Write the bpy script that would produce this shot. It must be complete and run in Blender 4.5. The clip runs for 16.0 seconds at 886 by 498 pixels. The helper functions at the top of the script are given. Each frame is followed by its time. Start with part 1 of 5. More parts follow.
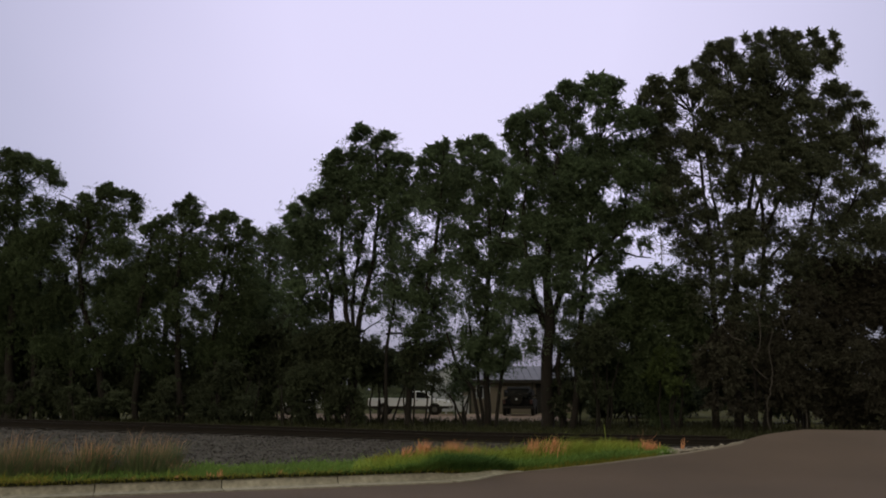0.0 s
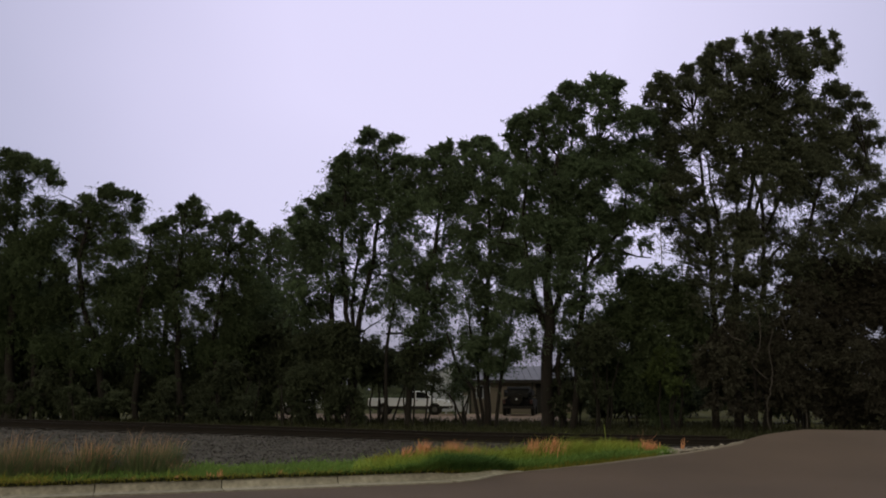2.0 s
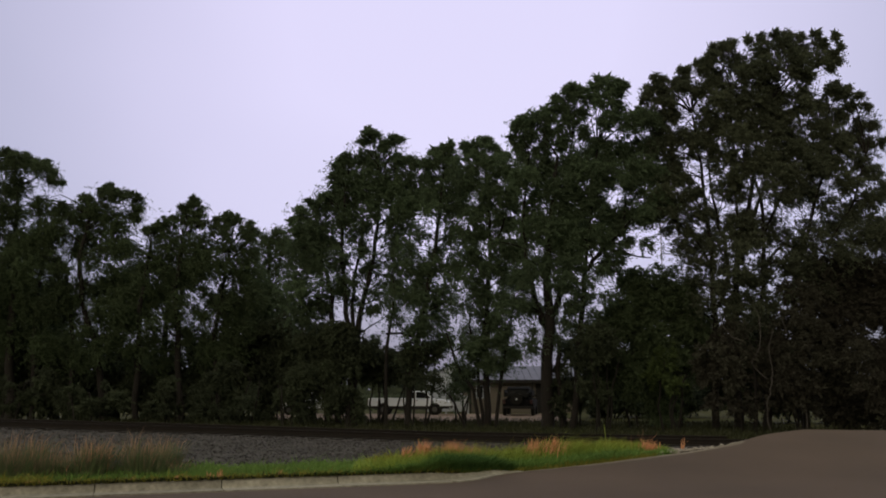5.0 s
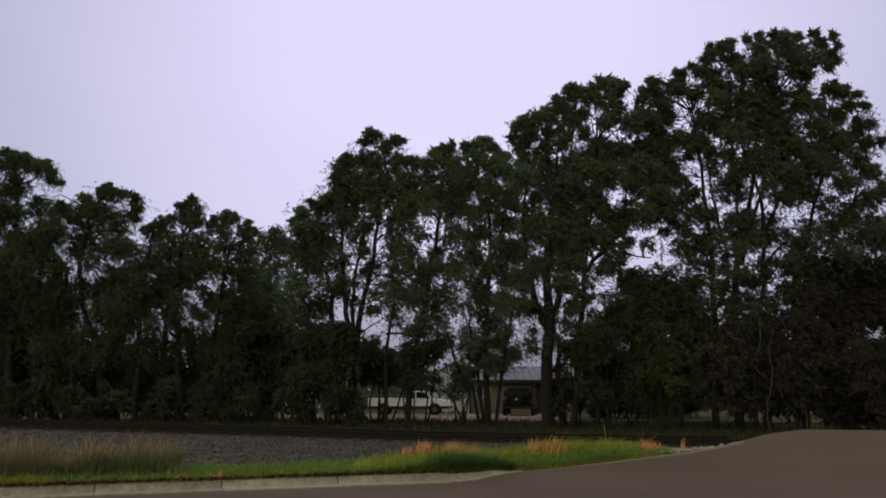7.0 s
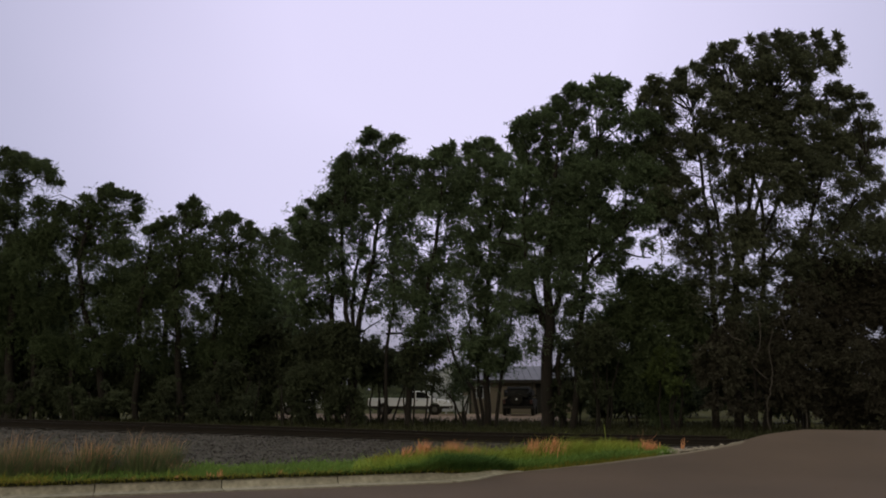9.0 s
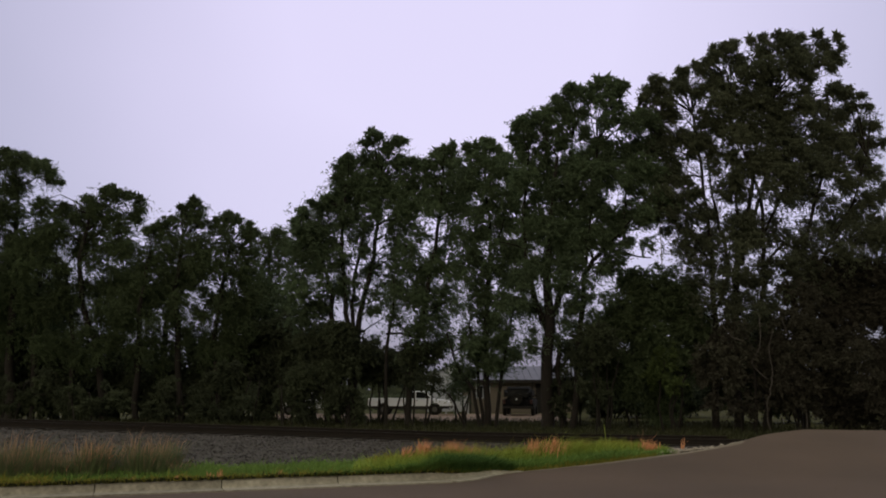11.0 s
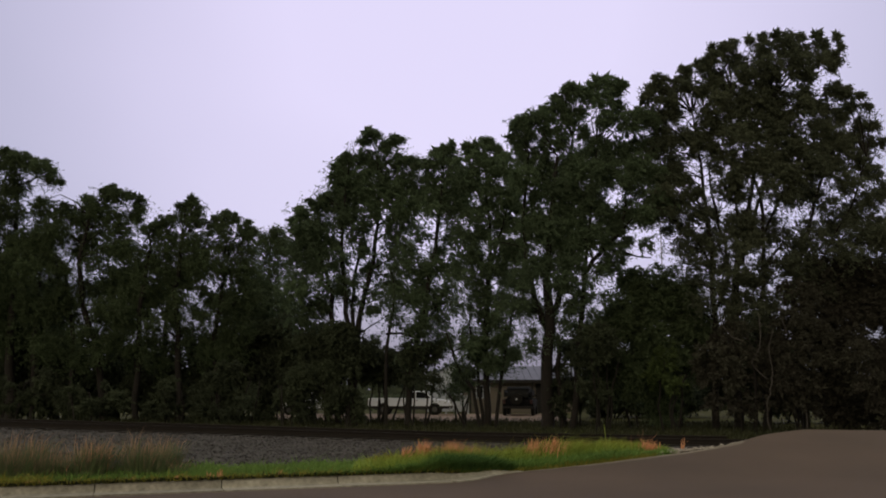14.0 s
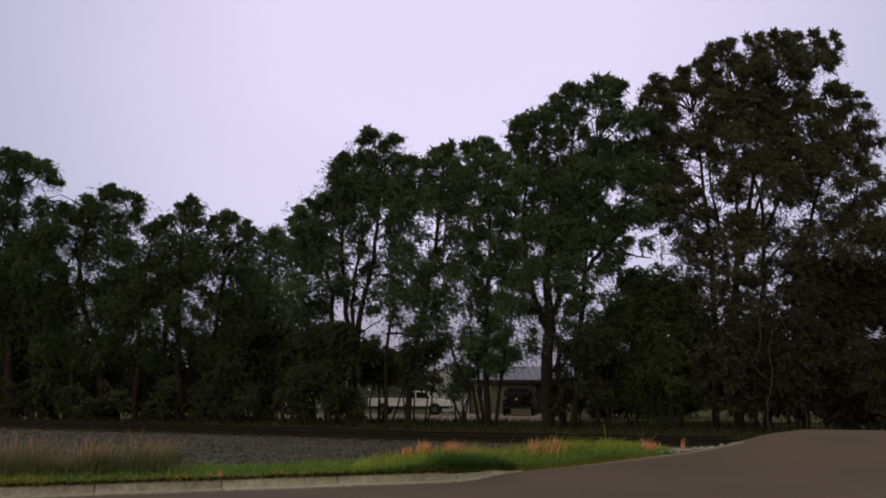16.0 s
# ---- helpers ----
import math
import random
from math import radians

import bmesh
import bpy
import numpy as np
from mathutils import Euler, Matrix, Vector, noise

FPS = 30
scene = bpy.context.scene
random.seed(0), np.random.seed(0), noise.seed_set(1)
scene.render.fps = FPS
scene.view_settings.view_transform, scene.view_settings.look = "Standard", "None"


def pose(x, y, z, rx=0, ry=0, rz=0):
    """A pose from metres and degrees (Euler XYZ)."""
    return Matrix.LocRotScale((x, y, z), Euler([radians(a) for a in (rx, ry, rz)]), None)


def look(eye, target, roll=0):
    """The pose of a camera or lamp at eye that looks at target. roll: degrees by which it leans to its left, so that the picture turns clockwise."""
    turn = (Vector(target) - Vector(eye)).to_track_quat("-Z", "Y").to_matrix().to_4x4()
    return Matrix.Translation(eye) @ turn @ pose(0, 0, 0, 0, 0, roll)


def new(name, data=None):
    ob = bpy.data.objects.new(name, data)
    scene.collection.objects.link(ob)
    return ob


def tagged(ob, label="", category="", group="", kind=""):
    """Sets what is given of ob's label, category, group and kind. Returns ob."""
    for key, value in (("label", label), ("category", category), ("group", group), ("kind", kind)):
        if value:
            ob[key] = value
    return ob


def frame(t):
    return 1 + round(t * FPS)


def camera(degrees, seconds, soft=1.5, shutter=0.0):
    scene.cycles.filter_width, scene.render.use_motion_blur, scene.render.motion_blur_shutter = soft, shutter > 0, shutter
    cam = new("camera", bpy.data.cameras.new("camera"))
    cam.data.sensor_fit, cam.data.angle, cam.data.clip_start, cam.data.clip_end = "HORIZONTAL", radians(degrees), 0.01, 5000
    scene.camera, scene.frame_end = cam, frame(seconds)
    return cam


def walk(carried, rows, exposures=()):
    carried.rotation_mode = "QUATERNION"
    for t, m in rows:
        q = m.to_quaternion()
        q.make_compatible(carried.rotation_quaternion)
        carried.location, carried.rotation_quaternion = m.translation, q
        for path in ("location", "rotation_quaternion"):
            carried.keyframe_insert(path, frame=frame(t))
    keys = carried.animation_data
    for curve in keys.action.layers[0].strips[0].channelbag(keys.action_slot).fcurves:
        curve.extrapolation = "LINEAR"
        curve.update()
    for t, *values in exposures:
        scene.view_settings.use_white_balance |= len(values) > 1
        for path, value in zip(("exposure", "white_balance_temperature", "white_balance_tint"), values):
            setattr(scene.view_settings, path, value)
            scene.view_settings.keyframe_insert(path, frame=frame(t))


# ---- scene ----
from math import cos, sin, pi

SECONDS = 16.0
EYE_HEIGHT = 1.6

# ---- camera: it stands on a tripod and does not move ----
cam = camera(55.0, SECONDS, soft=1.9)
VIEW = pose(0, 0, EYE_HEIGHT, 90 + 9.39, 0, 0)
walk(cam, [(0.0, VIEW), (SECONDS, VIEW)], exposures=[(0.0, 0.0, 6500, 10), (8.0, 0.0, 6520, 10.3), (SECONDS, 0.0, 6640, 12)])

# ---- sky and sun: an overcast evening, a weak wide warm sun low behind the camera ----
SUN_ELEVATION, SUN_AZIMUTH = radians(22), radians(200)
world = bpy.data.worlds.new("evening_sky")
scene.world = world
world.use_nodes = True
wn, wl = world.node_tree.nodes, world.node_tree.links
wn.clear()
w_out = wn.new("ShaderNodeOutputWorld")
w_sky = wn.new("ShaderNodeTexSky")
w_sky.sky_type = "NISHITA"
w_sky.sun_disc = False
w_sky.sun_elevation, w_sky.sun_rotation = SUN_ELEVATION, SUN_AZIMUTH
w_sky.dust_density = 3.0
w_clear = wn.new("ShaderNodeBackground")
w_clear.inputs["Strength"].default_value = 0.012
wl.new(w_sky.outputs["Color"], w_clear.inputs["Color"])
w_co = wn.new("ShaderNodeTexCoord")
w_noise = wn.new("ShaderNodeTexNoise")
w_noise.inputs["Scale"].default_value = 1.6
w_noise.inputs["Detail"].default_value = 3.0
wl.new(w_co.outputs["Generated"], w_noise.inputs["Vector"])
# the cloud glows lavender towards the last light ahead and fades to a dull warm grey overhead and behind
w_axis = wn.new("ShaderNodeVectorMath")
w_axis.operation = "DOT_PRODUCT"
w_axis.inputs[1].default_value = (0.02, 0.93, 0.37)
wl.new(w_co.outputs["Generated"], w_axis.inputs[0])
w_mixed = wn.new("ShaderNodeMath")
w_mixed.operation = "MULTIPLY_ADD"
w_mixed.inputs[1].default_value, w_mixed.inputs[2].default_value = 0.12, -0.06
wl.new(w_noise.outputs["Fac"], w_mixed.inputs[0])
w_sum = wn.new("ShaderNodeMath")
w_sum.operation = "ADD"
wl.new(w_axis.outputs["Value"], w_sum.inputs[0])
wl.new(w_mixed.outputs[0], w_sum.inputs[1])
w_span = wn.new("ShaderNodeMapRange")
w_span.inputs["From Min"].default_value, w_span.inputs["From Max"].default_value = -0.6, 1.0
wl.new(w_sum.outputs[0], w_span.inputs["Value"])
w_ramp = wn.new("ShaderNodeValToRGB")
stops = w_ramp.color_ramp.elements
stops[0].position, stops[0].color = 0.0, (0.19, 0.16, 0.12, 1)
stops[1].position, stops[1].color = 1.0, (0.735, 0.69, 0.935, 1)
for place, colour in ((0.3, (0.42, 0.39, 0.27)), (0.6, (1.22, 1.12, 0.84)), (0.8, (0.52, 0.51, 0.54)), (0.92, (0.455, 0.45, 0.61))):
    stops.new(place).color = (*colour, 1)
wl.new(w_span.outputs["Result"], w_ramp.inputs["Fac"])
w_cloud = wn.new("ShaderNodeBackground")
wl.new(w_ramp.outputs["Color"], w_cloud.inputs["Color"])
# the cloud is duller low over the horizon
w_split = wn.new("ShaderNodeSeparateXYZ")
wl.new(w_co.outputs["Generated"], w_split.inputs[0])
w_low = wn.new("ShaderNodeMapRange")
w_low.interpolation_type = "SMOOTHSTEP"
w_low.inputs["From Min"].default_value, w_low.inputs["From Max"].default_value = 0.0, 0.19
w_low.inputs["To Min"].default_value, w_low.inputs["To Max"].default_value = 0.38, 1.0
wl.new(w_split.outputs["Z"], w_low.inputs["Value"])
wl.new(w_low.outputs["Result"], w_cloud.inputs["Strength"])
w_add = wn.new("ShaderNodeAddShader")
wl.new(w_clear.outputs[0], w_add.inputs[0])
wl.new(w_cloud.outputs[0], w_add.inputs[1])
wl.new(w_add.outputs[0], w_out.inputs["Surface"])

sun_data = bpy.data.lights.new("sun", "SUN")
sun_data.energy, sun_data.angle, sun_data.color = 0.78, radians(45), (1.0, 0.86, 0.62)
sun = new("sun", sun_data)
sun.matrix_world = look((0, 0, 60), (-60 * sin(SUN_AZIMUTH), -60 * cos(SUN_AZIMUTH), 60 - 60 * math.tan(SUN_ELEVATION)))


# ---- materials ----
def material(name, base, rough=0.85, metal=0.0, vary=0.25, scale=6.0, fine=60.0, bump=0.3, depth=0.01, second=None, island=0.0, spec=0.3, obrandom=0.0, thin=0.0):
    """A surface with colour changes at a coarse and a fine size, and a fine relief."""
    mat = bpy.data.materials.new(name)
    mat.use_nodes = True
    n, l = mat.node_tree.nodes, mat.node_tree.links
    b = n["Principled BSDF"]
    b.inputs["Roughness"].default_value, b.inputs["Metallic"].default_value = rough, metal
    b.inputs["Specular IOR Level"].default_value = spec
    co = n.new("ShaderNodeTexCoord")
    big, small = n.new("ShaderNodeTexNoise"), n.new("ShaderNodeTexNoise")
    for tex, size in ((big, scale), (small, fine)):
        tex.inputs["Scale"].default_value = size
        tex.inputs["Detail"].default_value = 4.0
        l.new(co.outputs["Object"], tex.inputs["Vector"])
    mix = n.new("ShaderNodeMix")
    mix.data_type = "RGBA"
    dark = tuple(c * (1 - vary) for c in base)
    light = second or tuple(min(1, c * (1 + vary)) for c in base)
    mix.inputs["A"].default_value, mix.inputs["B"].default_value = (*dark, 1), (*light, 1)
    ramp = n.new("ShaderNodeMapRange")
    ramp.inputs["From Min"].default_value, ramp.inputs["From Max"].default_value = 0.3, 0.7
    add = n.new("ShaderNodeMath")
    add.operation = "MULTIPLY_ADD"
    add.inputs[1].default_value, add.inputs[2].default_value = 0.5, 0.0
    l.new(small.outputs["Fac"], add.inputs[0])
    half = n.new("ShaderNodeMath")
    half.operation = "MULTIPLY_ADD"
    half.inputs[1].default_value = 0.5
    l.new(big.outputs["Fac"], half.inputs[0])
    l.new(add.outputs[0], half.inputs[2])
    l.new(half.outputs[0], ramp.inputs["Value"])
    value = ramp.outputs["Result"]
    for amount, node, socket in ((island, "ShaderNodeNewGeometry", "Random Per Island"), (obrandom, "ShaderNodeObjectInfo", "Random")):
        if amount:
            g = n.new(node)
            m = n.new("ShaderNodeMix")
            m.inputs["Factor"].default_value = amount
            l.new(value, m.inputs["A"])
            l.new(g.outputs[socket], m.inputs["B"])
            value = m.outputs["Result"]
    l.new(value, mix.inputs["Factor"])
    l.new(mix.outputs["Result"], b.inputs["Base Color"])
    if bump:
        bm_node = n.new("ShaderNodeBump")
        bm_node.inputs["Strength"].default_value, bm_node.inputs["Distance"].default_value = bump, depth
        l.new(small.outputs["Fac"], bm_node.inputs["Height"])
        l.new(bm_node.outputs["Normal"], b.inputs["Normal"])
    if thin:
        # a thin leaf lets part of the light through
        glow, both = n.new("ShaderNodeBsdfTranslucent"), n.new("ShaderNodeMixShader")
        both.inputs["Fac"].default_value = thin
        l.new(mix.outputs["Result"], glow.inputs["Color"])
        l.new(b.outputs["BSDF"], both.inputs[1])
        l.new(glow.outputs["BSDF"], both.inputs[2])
        l.new(both.outputs["Shader"], n["Material Output"].inputs["Surface"])
    return mat


M_LEAF = material("elm_leaf", (0.082, 0.112, 0.074), 0.9, vary=0.25, second=(0.126, 0.182, 0.106), island=0.35, obrandom=0.5, bump=0, spec=0.05, thin=0.45)
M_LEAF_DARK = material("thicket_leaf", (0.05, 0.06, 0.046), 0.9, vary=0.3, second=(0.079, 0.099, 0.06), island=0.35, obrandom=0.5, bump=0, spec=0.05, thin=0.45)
M_LEAF_RUSSET = material("russet_leaf", (0.082, 0.098, 0.07), 0.9, vary=0.3, second=(0.122, 0.142, 0.096), island=0.35, obrandom=0.5, bump=0, spec=0.05, thin=0.45)
M_LEAF_OLIVE = material("olive_leaf", (0.066, 0.088, 0.052), 0.9, vary=0.3, second=(0.1, 0.14, 0.075), island=0.35, obrandom=0.5, bump=0, spec=0.05, thin=0.45)
M_LEAF_LIME = material("yellow_green_leaf", (0.06, 0.085, 0.034), 0.9, vary=0.3, second=(0.085, 0.12, 0.046), island=0.35, obrandom=0.5, bump=0, spec=0.05, thin=0.45)
# brown is the leaf's own; its extra darkness stands in for shade
M_LEAF_BROWN = material("brown_shaded_leaf", (0.05, 0.045, 0.04), 0.9, vary=0.3, second=(0.06, 0.062, 0.048), island=0.35, obrandom=0.5, bump=0, spec=0.05, thin=0.3)
# far darker than bark is: the trunks' backlit shade is in this colour
M_BARK_SHADED = material("bark", (0.0135, 0.0118, 0.0115), 0.95, vary=0.45, scale=3, fine=25, bump=0.8, depth=0.03)
M_BARK_PALE = material("pale_bark", (0.05, 0.046, 0.045), 0.95, vary=0.35, scale=3, fine=25, bump=0.6, depth=0.02)
M_EARTH = material("dry_earth", (0.07, 0.06, 0.035), 0.95, vary=0.4, scale=0.4, fine=9, second=(0.06, 0.07, 0.025), bump=0.8, depth=0.04, spec=0.03)
M_ASPHALT = material("worn_asphalt", (0.075, 0.056, 0.048), 0.82, vary=0.35, scale=0.35, fine=110, second=(0.103, 0.073, 0.059), bump=0.5, depth=0.006)
M_CONCRETE = material("kerb_concrete", (0.26, 0.25, 0.218), 0.9, vary=0.65, second=(0.4, 0.385, 0.335), scale=3.4, fine=14, bump=0.4, depth=0.006, obrandom=0.3)
M_BALLAST = material("ballast_bed", (0.05, 0.049, 0.046), 0.95, vary=0.5, scale=1.2, fine=16, bump=1.0, depth=0.05)
M_STONE = material("ballast_stone", (0.042, 0.04, 0.043), 0.9, vary=0.8, second=(0.1, 0.096, 0.106), scale=4, fine=40, bump=0.3, island=0.8)
M_STONE_PALE = material("pale_stone", (0.24, 0.22, 0.2), 0.9, vary=0.4, scale=4, fine=40, bump=0.3, island=0.6)
M_RUST = material("rusty_steel", (0.012, 0.0095, 0.009), 0.75, metal=0.3, vary=0.4, scale=5, fine=70, bump=0.4, depth=0.004)
M_TIMBER = material("old_timber", (0.02, 0.018, 0.016), 0.95, vary=0.4, scale=4, fine=40, bump=0.7, depth=0.01)
M_GRASS = material("green_grass", (0.19, 0.29, 0.055), 0.7, vary=0.5, second=(0.38, 0.49, 0.085), scale=0.9, island=0.5, bump=0, spec=0.2, thin=0.3)
M_GRASS_DEEP = material("deep_green_grass", (0.1, 0.215, 0.056), 0.75, vary=0.5, second=(0.205, 0.34, 0.08), scale=1.1, island=0.35, bump=0, spec=0.2, thin=0.3)
M_GRASS_BROWN = material("browned_grass", (0.16, 0.135, 0.085), 0.85, vary=0.4, second=(0.28, 0.22, 0.155), scale=1.4, island=0.5, bump=0, spec=0.2, thin=0.3)
M_GRASS_OLIVE = material("tall_grass", (0.1, 0.15, 0.066), 0.8, vary=0.4, second=(0.175, 0.22, 0.11), scale=1.2, island=0.5, bump=0, spec=0.2, thin=0.3)
M_GRASS_DRY = material("dry_grass", (0.58, 0.27, 0.13), 0.85, vary=0.35, second=(0.8, 0.42, 0.25), scale=2, island=0.6, bump=0, spec=0.2, thin=0.3)
M_SEED = material("grass_seed_heads", (0.29, 0.2, 0.135), 0.85, vary=0.45, second=(0.54, 0.35, 0.24), scale=2, island=0.6, bump=0, spec=0.2, thin=0.3)
M_GRASS_YELLOW = material("yellow_grass", (0.18, 0.2, 0.035), 0.85, vary=0.4, second=(0.34, 0.31, 0.065), scale=2, island=0.6, bump=0, spec=0.2, thin=0.3)
# weed green taken very dark: the trees' shade is put into the colour
M_WEED_SHADED = material("rank_weeds_shaded", (0.02, 0.026, 0.012), 0.9, vary=0.4, second=(0.036, 0.04, 0.018), scale=0.6, island=0.5, bump=0, spec=0.2)
M_ROOF = material("grey_metal_roof", (0.09, 0.10, 0.13), 0.55, metal=0.2, vary=0.2, scale=1.2, fine=30, bump=0.1)
M_WALL = material("tan_wall", (0.15, 0.134, 0.116), 0.9, vary=0.18, scale=0.8, fine=20, bump=0.2)
M_PALE_WALL = material("pale_wall", (0.42, 0.47, 0.56), 0.85, vary=0.15, scale=0.7, fine=20, bump=0.2)
M_TRIM = material("dark_trim", (0.018, 0.0175, 0.019), 0.7, vary=0.2, bump=0.1)
M_WHITE_PAINT = material("white_car_paint", (0.74, 0.8, 0.92), 0.35, vary=0.06, scale=1.5, bump=0, spec=0.5)
M_DARK_PAINT = material("dark_car_paint", (0.012, 0.013, 0.016), 0.55, vary=0.15, scale=1.5, bump=0, spec=0.05)
M_TYRE = material("tyre_rubber", (0.012, 0.012, 0.012), 0.9, vary=0.2, bump=0.2)
M_CHROME = material("dull_chrome", (0.12, 0.12, 0.125), 0.5, metal=0.7, vary=0.1, bump=0)
M_LAMP_RED = material("red_lens", (0.035, 0.008, 0.007), 0.3, vary=0.1, bump=0, spec=0.5)
M_LAMP_CLEAR = material("clear_lens", (0.5, 0.5, 0.5), 0.2, vary=0.1, bump=0, spec=0.5)
M_WHITE_PLAIN = material("white_vinyl", (0.42, 0.46, 0.52), 0.6, vary=0.1, bump=0)
M_POLE = material("weathered_pole", (0.2, 0.185, 0.17), 0.9, vary=0.25, bump=0.4)
M_GLASS = material("dark_car_glass", (0.012, 0.014, 0.017), 0.15, vary=0.1, bump=0, spec=0.35)


# ---- building helpers ----
def mesh_object(name, verts, faces, mat, parent=None, smooth=False):
    me = bpy.data.meshes.new(name)
    me.from_pydata([tuple(v) for v in verts], [], [tuple(f) for f in faces])
    me.materials.append(mat)
    if smooth:
        me.polygons.foreach_set("use_smooth", [True] * len(me.polygons))
    me.update()
    ob = new(name, me)
    if parent is not None:
        ob.parent = parent
    return ob


def quads_object(name, verts, mat, parent=None):
    """A mesh of loose four-cornered pieces; verts has the shape (n, 4, 3)."""
    n = len(verts)
    me = bpy.data.meshes.new(name)
    me.vertices.add(4 * n)
    me.vertices.foreach_set("co", np.asarray(verts, dtype=np.float32).ravel())
    me.loops.add(4 * n)
    me.loops.foreach_set("vertex_index", np.arange(4 * n, dtype=np.int32))
    me.polygons.add(n)
    me.polygons.foreach_set("loop_start", np.arange(0, 4 * n, 4, dtype=np.int32))
    me.polygons.foreach_set("loop_total", np.full(n, 4, dtype=np.int32))
    me.materials.append(mat)
    me.update(calc_edges=True)
    me.validate()
    ob = new(name, me)
    if parent is not None:
        ob.parent = parent
    return ob


def leaves_object(name, verts, mat, parent=None):
    """A mesh of loose three-cornered leaves; verts has the shape (n, 3, 3)."""
    n = len(verts)
    me = bpy.data.meshes.new(name)
    me.vertices.add(3 * n)
    me.vertices.foreach_set("co", np.asarray(verts, dtype=np.float32).ravel())
    me.loops.add(3 * n)
    me.loops.foreach_set("vertex_index", np.arange(3 * n, dtype=np.int32))
    me.polygons.add(n)
    me.polygons.foreach_set("loop_start", np.arange(0, 3 * n, 3, dtype=np.int32))
    me.polygons.foreach_set("loop_total", np.full(n, 3, dtype=np.int32))
    me.materials.append(mat)
    me.update(calc_edges=True)
    ob = new(name, me)
    if parent is not None:
        ob.parent = parent
    return ob


def part(name, bm, mat, parent, label="", smooth=False):
    me = bpy.data.meshes.new(name)
    bm.to_mesh(me)
    bm.free()
    me.materials.append(mat)
    if smooth:
        me.polygons.foreach_set("use_smooth", [True] * len(me.polygons))
    ob = new(name, me)
    if parent is not None:
        ob.parent = parent
    if label:
        tagged(ob, label)
    return ob


def box(bm, x0, x1, y0, y1, z0, z1, bevel=0.0):
    made = bmesh.ops.create_cube(bm, size=1.0, matrix=Matrix.LocRotScale(((x0 + x1) / 2, (y0 + y1) / 2, (z0 + z1) / 2), None, (x1 - x0, y1 - y0, z1 - z0)))
    if bevel:
        edges = list({e for v in made["verts"] for e in v.link_edges})
        bmesh.ops.bevel(bm, geom=edges, offset=bevel, segments=2, affect="EDGES", clamp_overlap=True)
    return bm


def boxed(*args, **kw):
    return box(bmesh.new(), *args, **kw)


def disc(bm, x, y, z, r, length, axis="Y", segments=24, bevel=0.0):
    turn = {"Y": pose(0, 0, 0, 90), "X": pose(0, 0, 0, 0, 90), "Z": pose(0, 0, 0)}[axis]
    made = bmesh.ops.create_cone(bm, cap_ends=True, segments=segments, radius1=r, radius2=r, depth=length, matrix=pose(x, y, z) @ turn)
    if bevel:
        rims = [e for e in {e for v in made["verts"] for e in v.link_edges} if any(len(f.verts) > 4 for f in e.link_faces)]
        bmesh.ops.bevel(bm, geom=rims, offset=bevel, segments=2, affect="EDGES")
    return bm


def prism(bm, outline, y0, y1, bevel=0.0):
    """An outline in x and z, drawn out along y."""
    a = [bm.verts.new((x, y0, z)) for x, z in outline]
    b = [bm.verts.new((x, y1, z)) for x, z in outline]
    bm.faces.new(a)
    bm.faces.new(b[::-1])
    for i in range(len(a)):
        j = (i + 1) % len(a)
        bm.faces.new((a[j], a[i], b[i], b[j]))
    bmesh.ops.recalc_face_normals(bm, faces=bm.faces[:])
    if bevel:
        bmesh.ops.bevel(bm, geom=bm.edges[:], offset=bevel, segments=2, affect="EDGES", clamp_overlap=True)
    return bm


def tube(verts, faces, path, sides=7):
    """Adds a tapered tube along path, rows of (x, y, z, radius), to the two lists."""
    path = [np.array(p, dtype=float) for p in path]
    start = len(verts)
    for i, p in enumerate(path):
        a, b = path[max(0, i - 1)][:3], path[min(len(path) - 1, i + 1)][:3]
        d = b - a
        d = d / (np.linalg.norm(d) + 1e-9)
        side = np.cross(d, (0.0, 1.0, 0.05))
        side = side / (np.linalg.norm(side) + 1e-9)
        up = np.cross(side, d)
        for k in range(sides):
            w = 2 * pi * k / sides
            verts.append(p[:3] + p[3] * (cos(w) * side + sin(w) * up))
    for i in range(len(path) - 1):
        for k in range(sides):
            a, b = start + i * sides + k, start + i * sides + (k + 1) % sides
            faces.append((a, b, b + sides, a + sides))
    faces.append(tuple(start + (len(path) - 1) * sides + k for k in range(sides)))


def step(x):
    x = np.clip(x, 0.0, 1.0)
    return x * x * (3 - 2 * x)


# ---- the lie of the land ----
# Kerb and road edge, as x and y; the road lies on the camera's side of it.
EDGE_X = np.array([-60.0, -7.0, -0.4, 0.0, 0.3, 0.6, 0.96, 2.5, 3.8, 5.17, 5.9, 6.6, 7.8, 9.2, 12.5, 20.0, 26.0, 72.0])
EDGE_Y = np.array([-5.0, 13.3, 15.6, 15.76, 15.98, 16.32, 16.8, 17.6, 18.2, 18.7, 19.1, 19.7, 21.1, 22.5, 26.5, 31.3, 34.0, 50.0])


def edge_y(x):
    return np.interp(x, EDGE_X, EDGE_Y)


def track_y(x):
    return 22.53 - 0.275 * x


def track_z(x):
    return np.interp(x, [-60, -13.7, -6.0, 0.0, 5.4, 60], [0.55, 0.45, 0.34, 0.24, 0.22, 0.22])


def road_z(x, y):
    rise = 0.48 * step((x + 0.5) / 7) * step((y - 15) / 6.5)
    crown = 0.1 * step((x - 5.5) / 4.5) * step((y - 15) / 6.5)
    down = 1 - step((y - track_y(x) - 2.2) / 9.0)
    return (rise + crown) * down


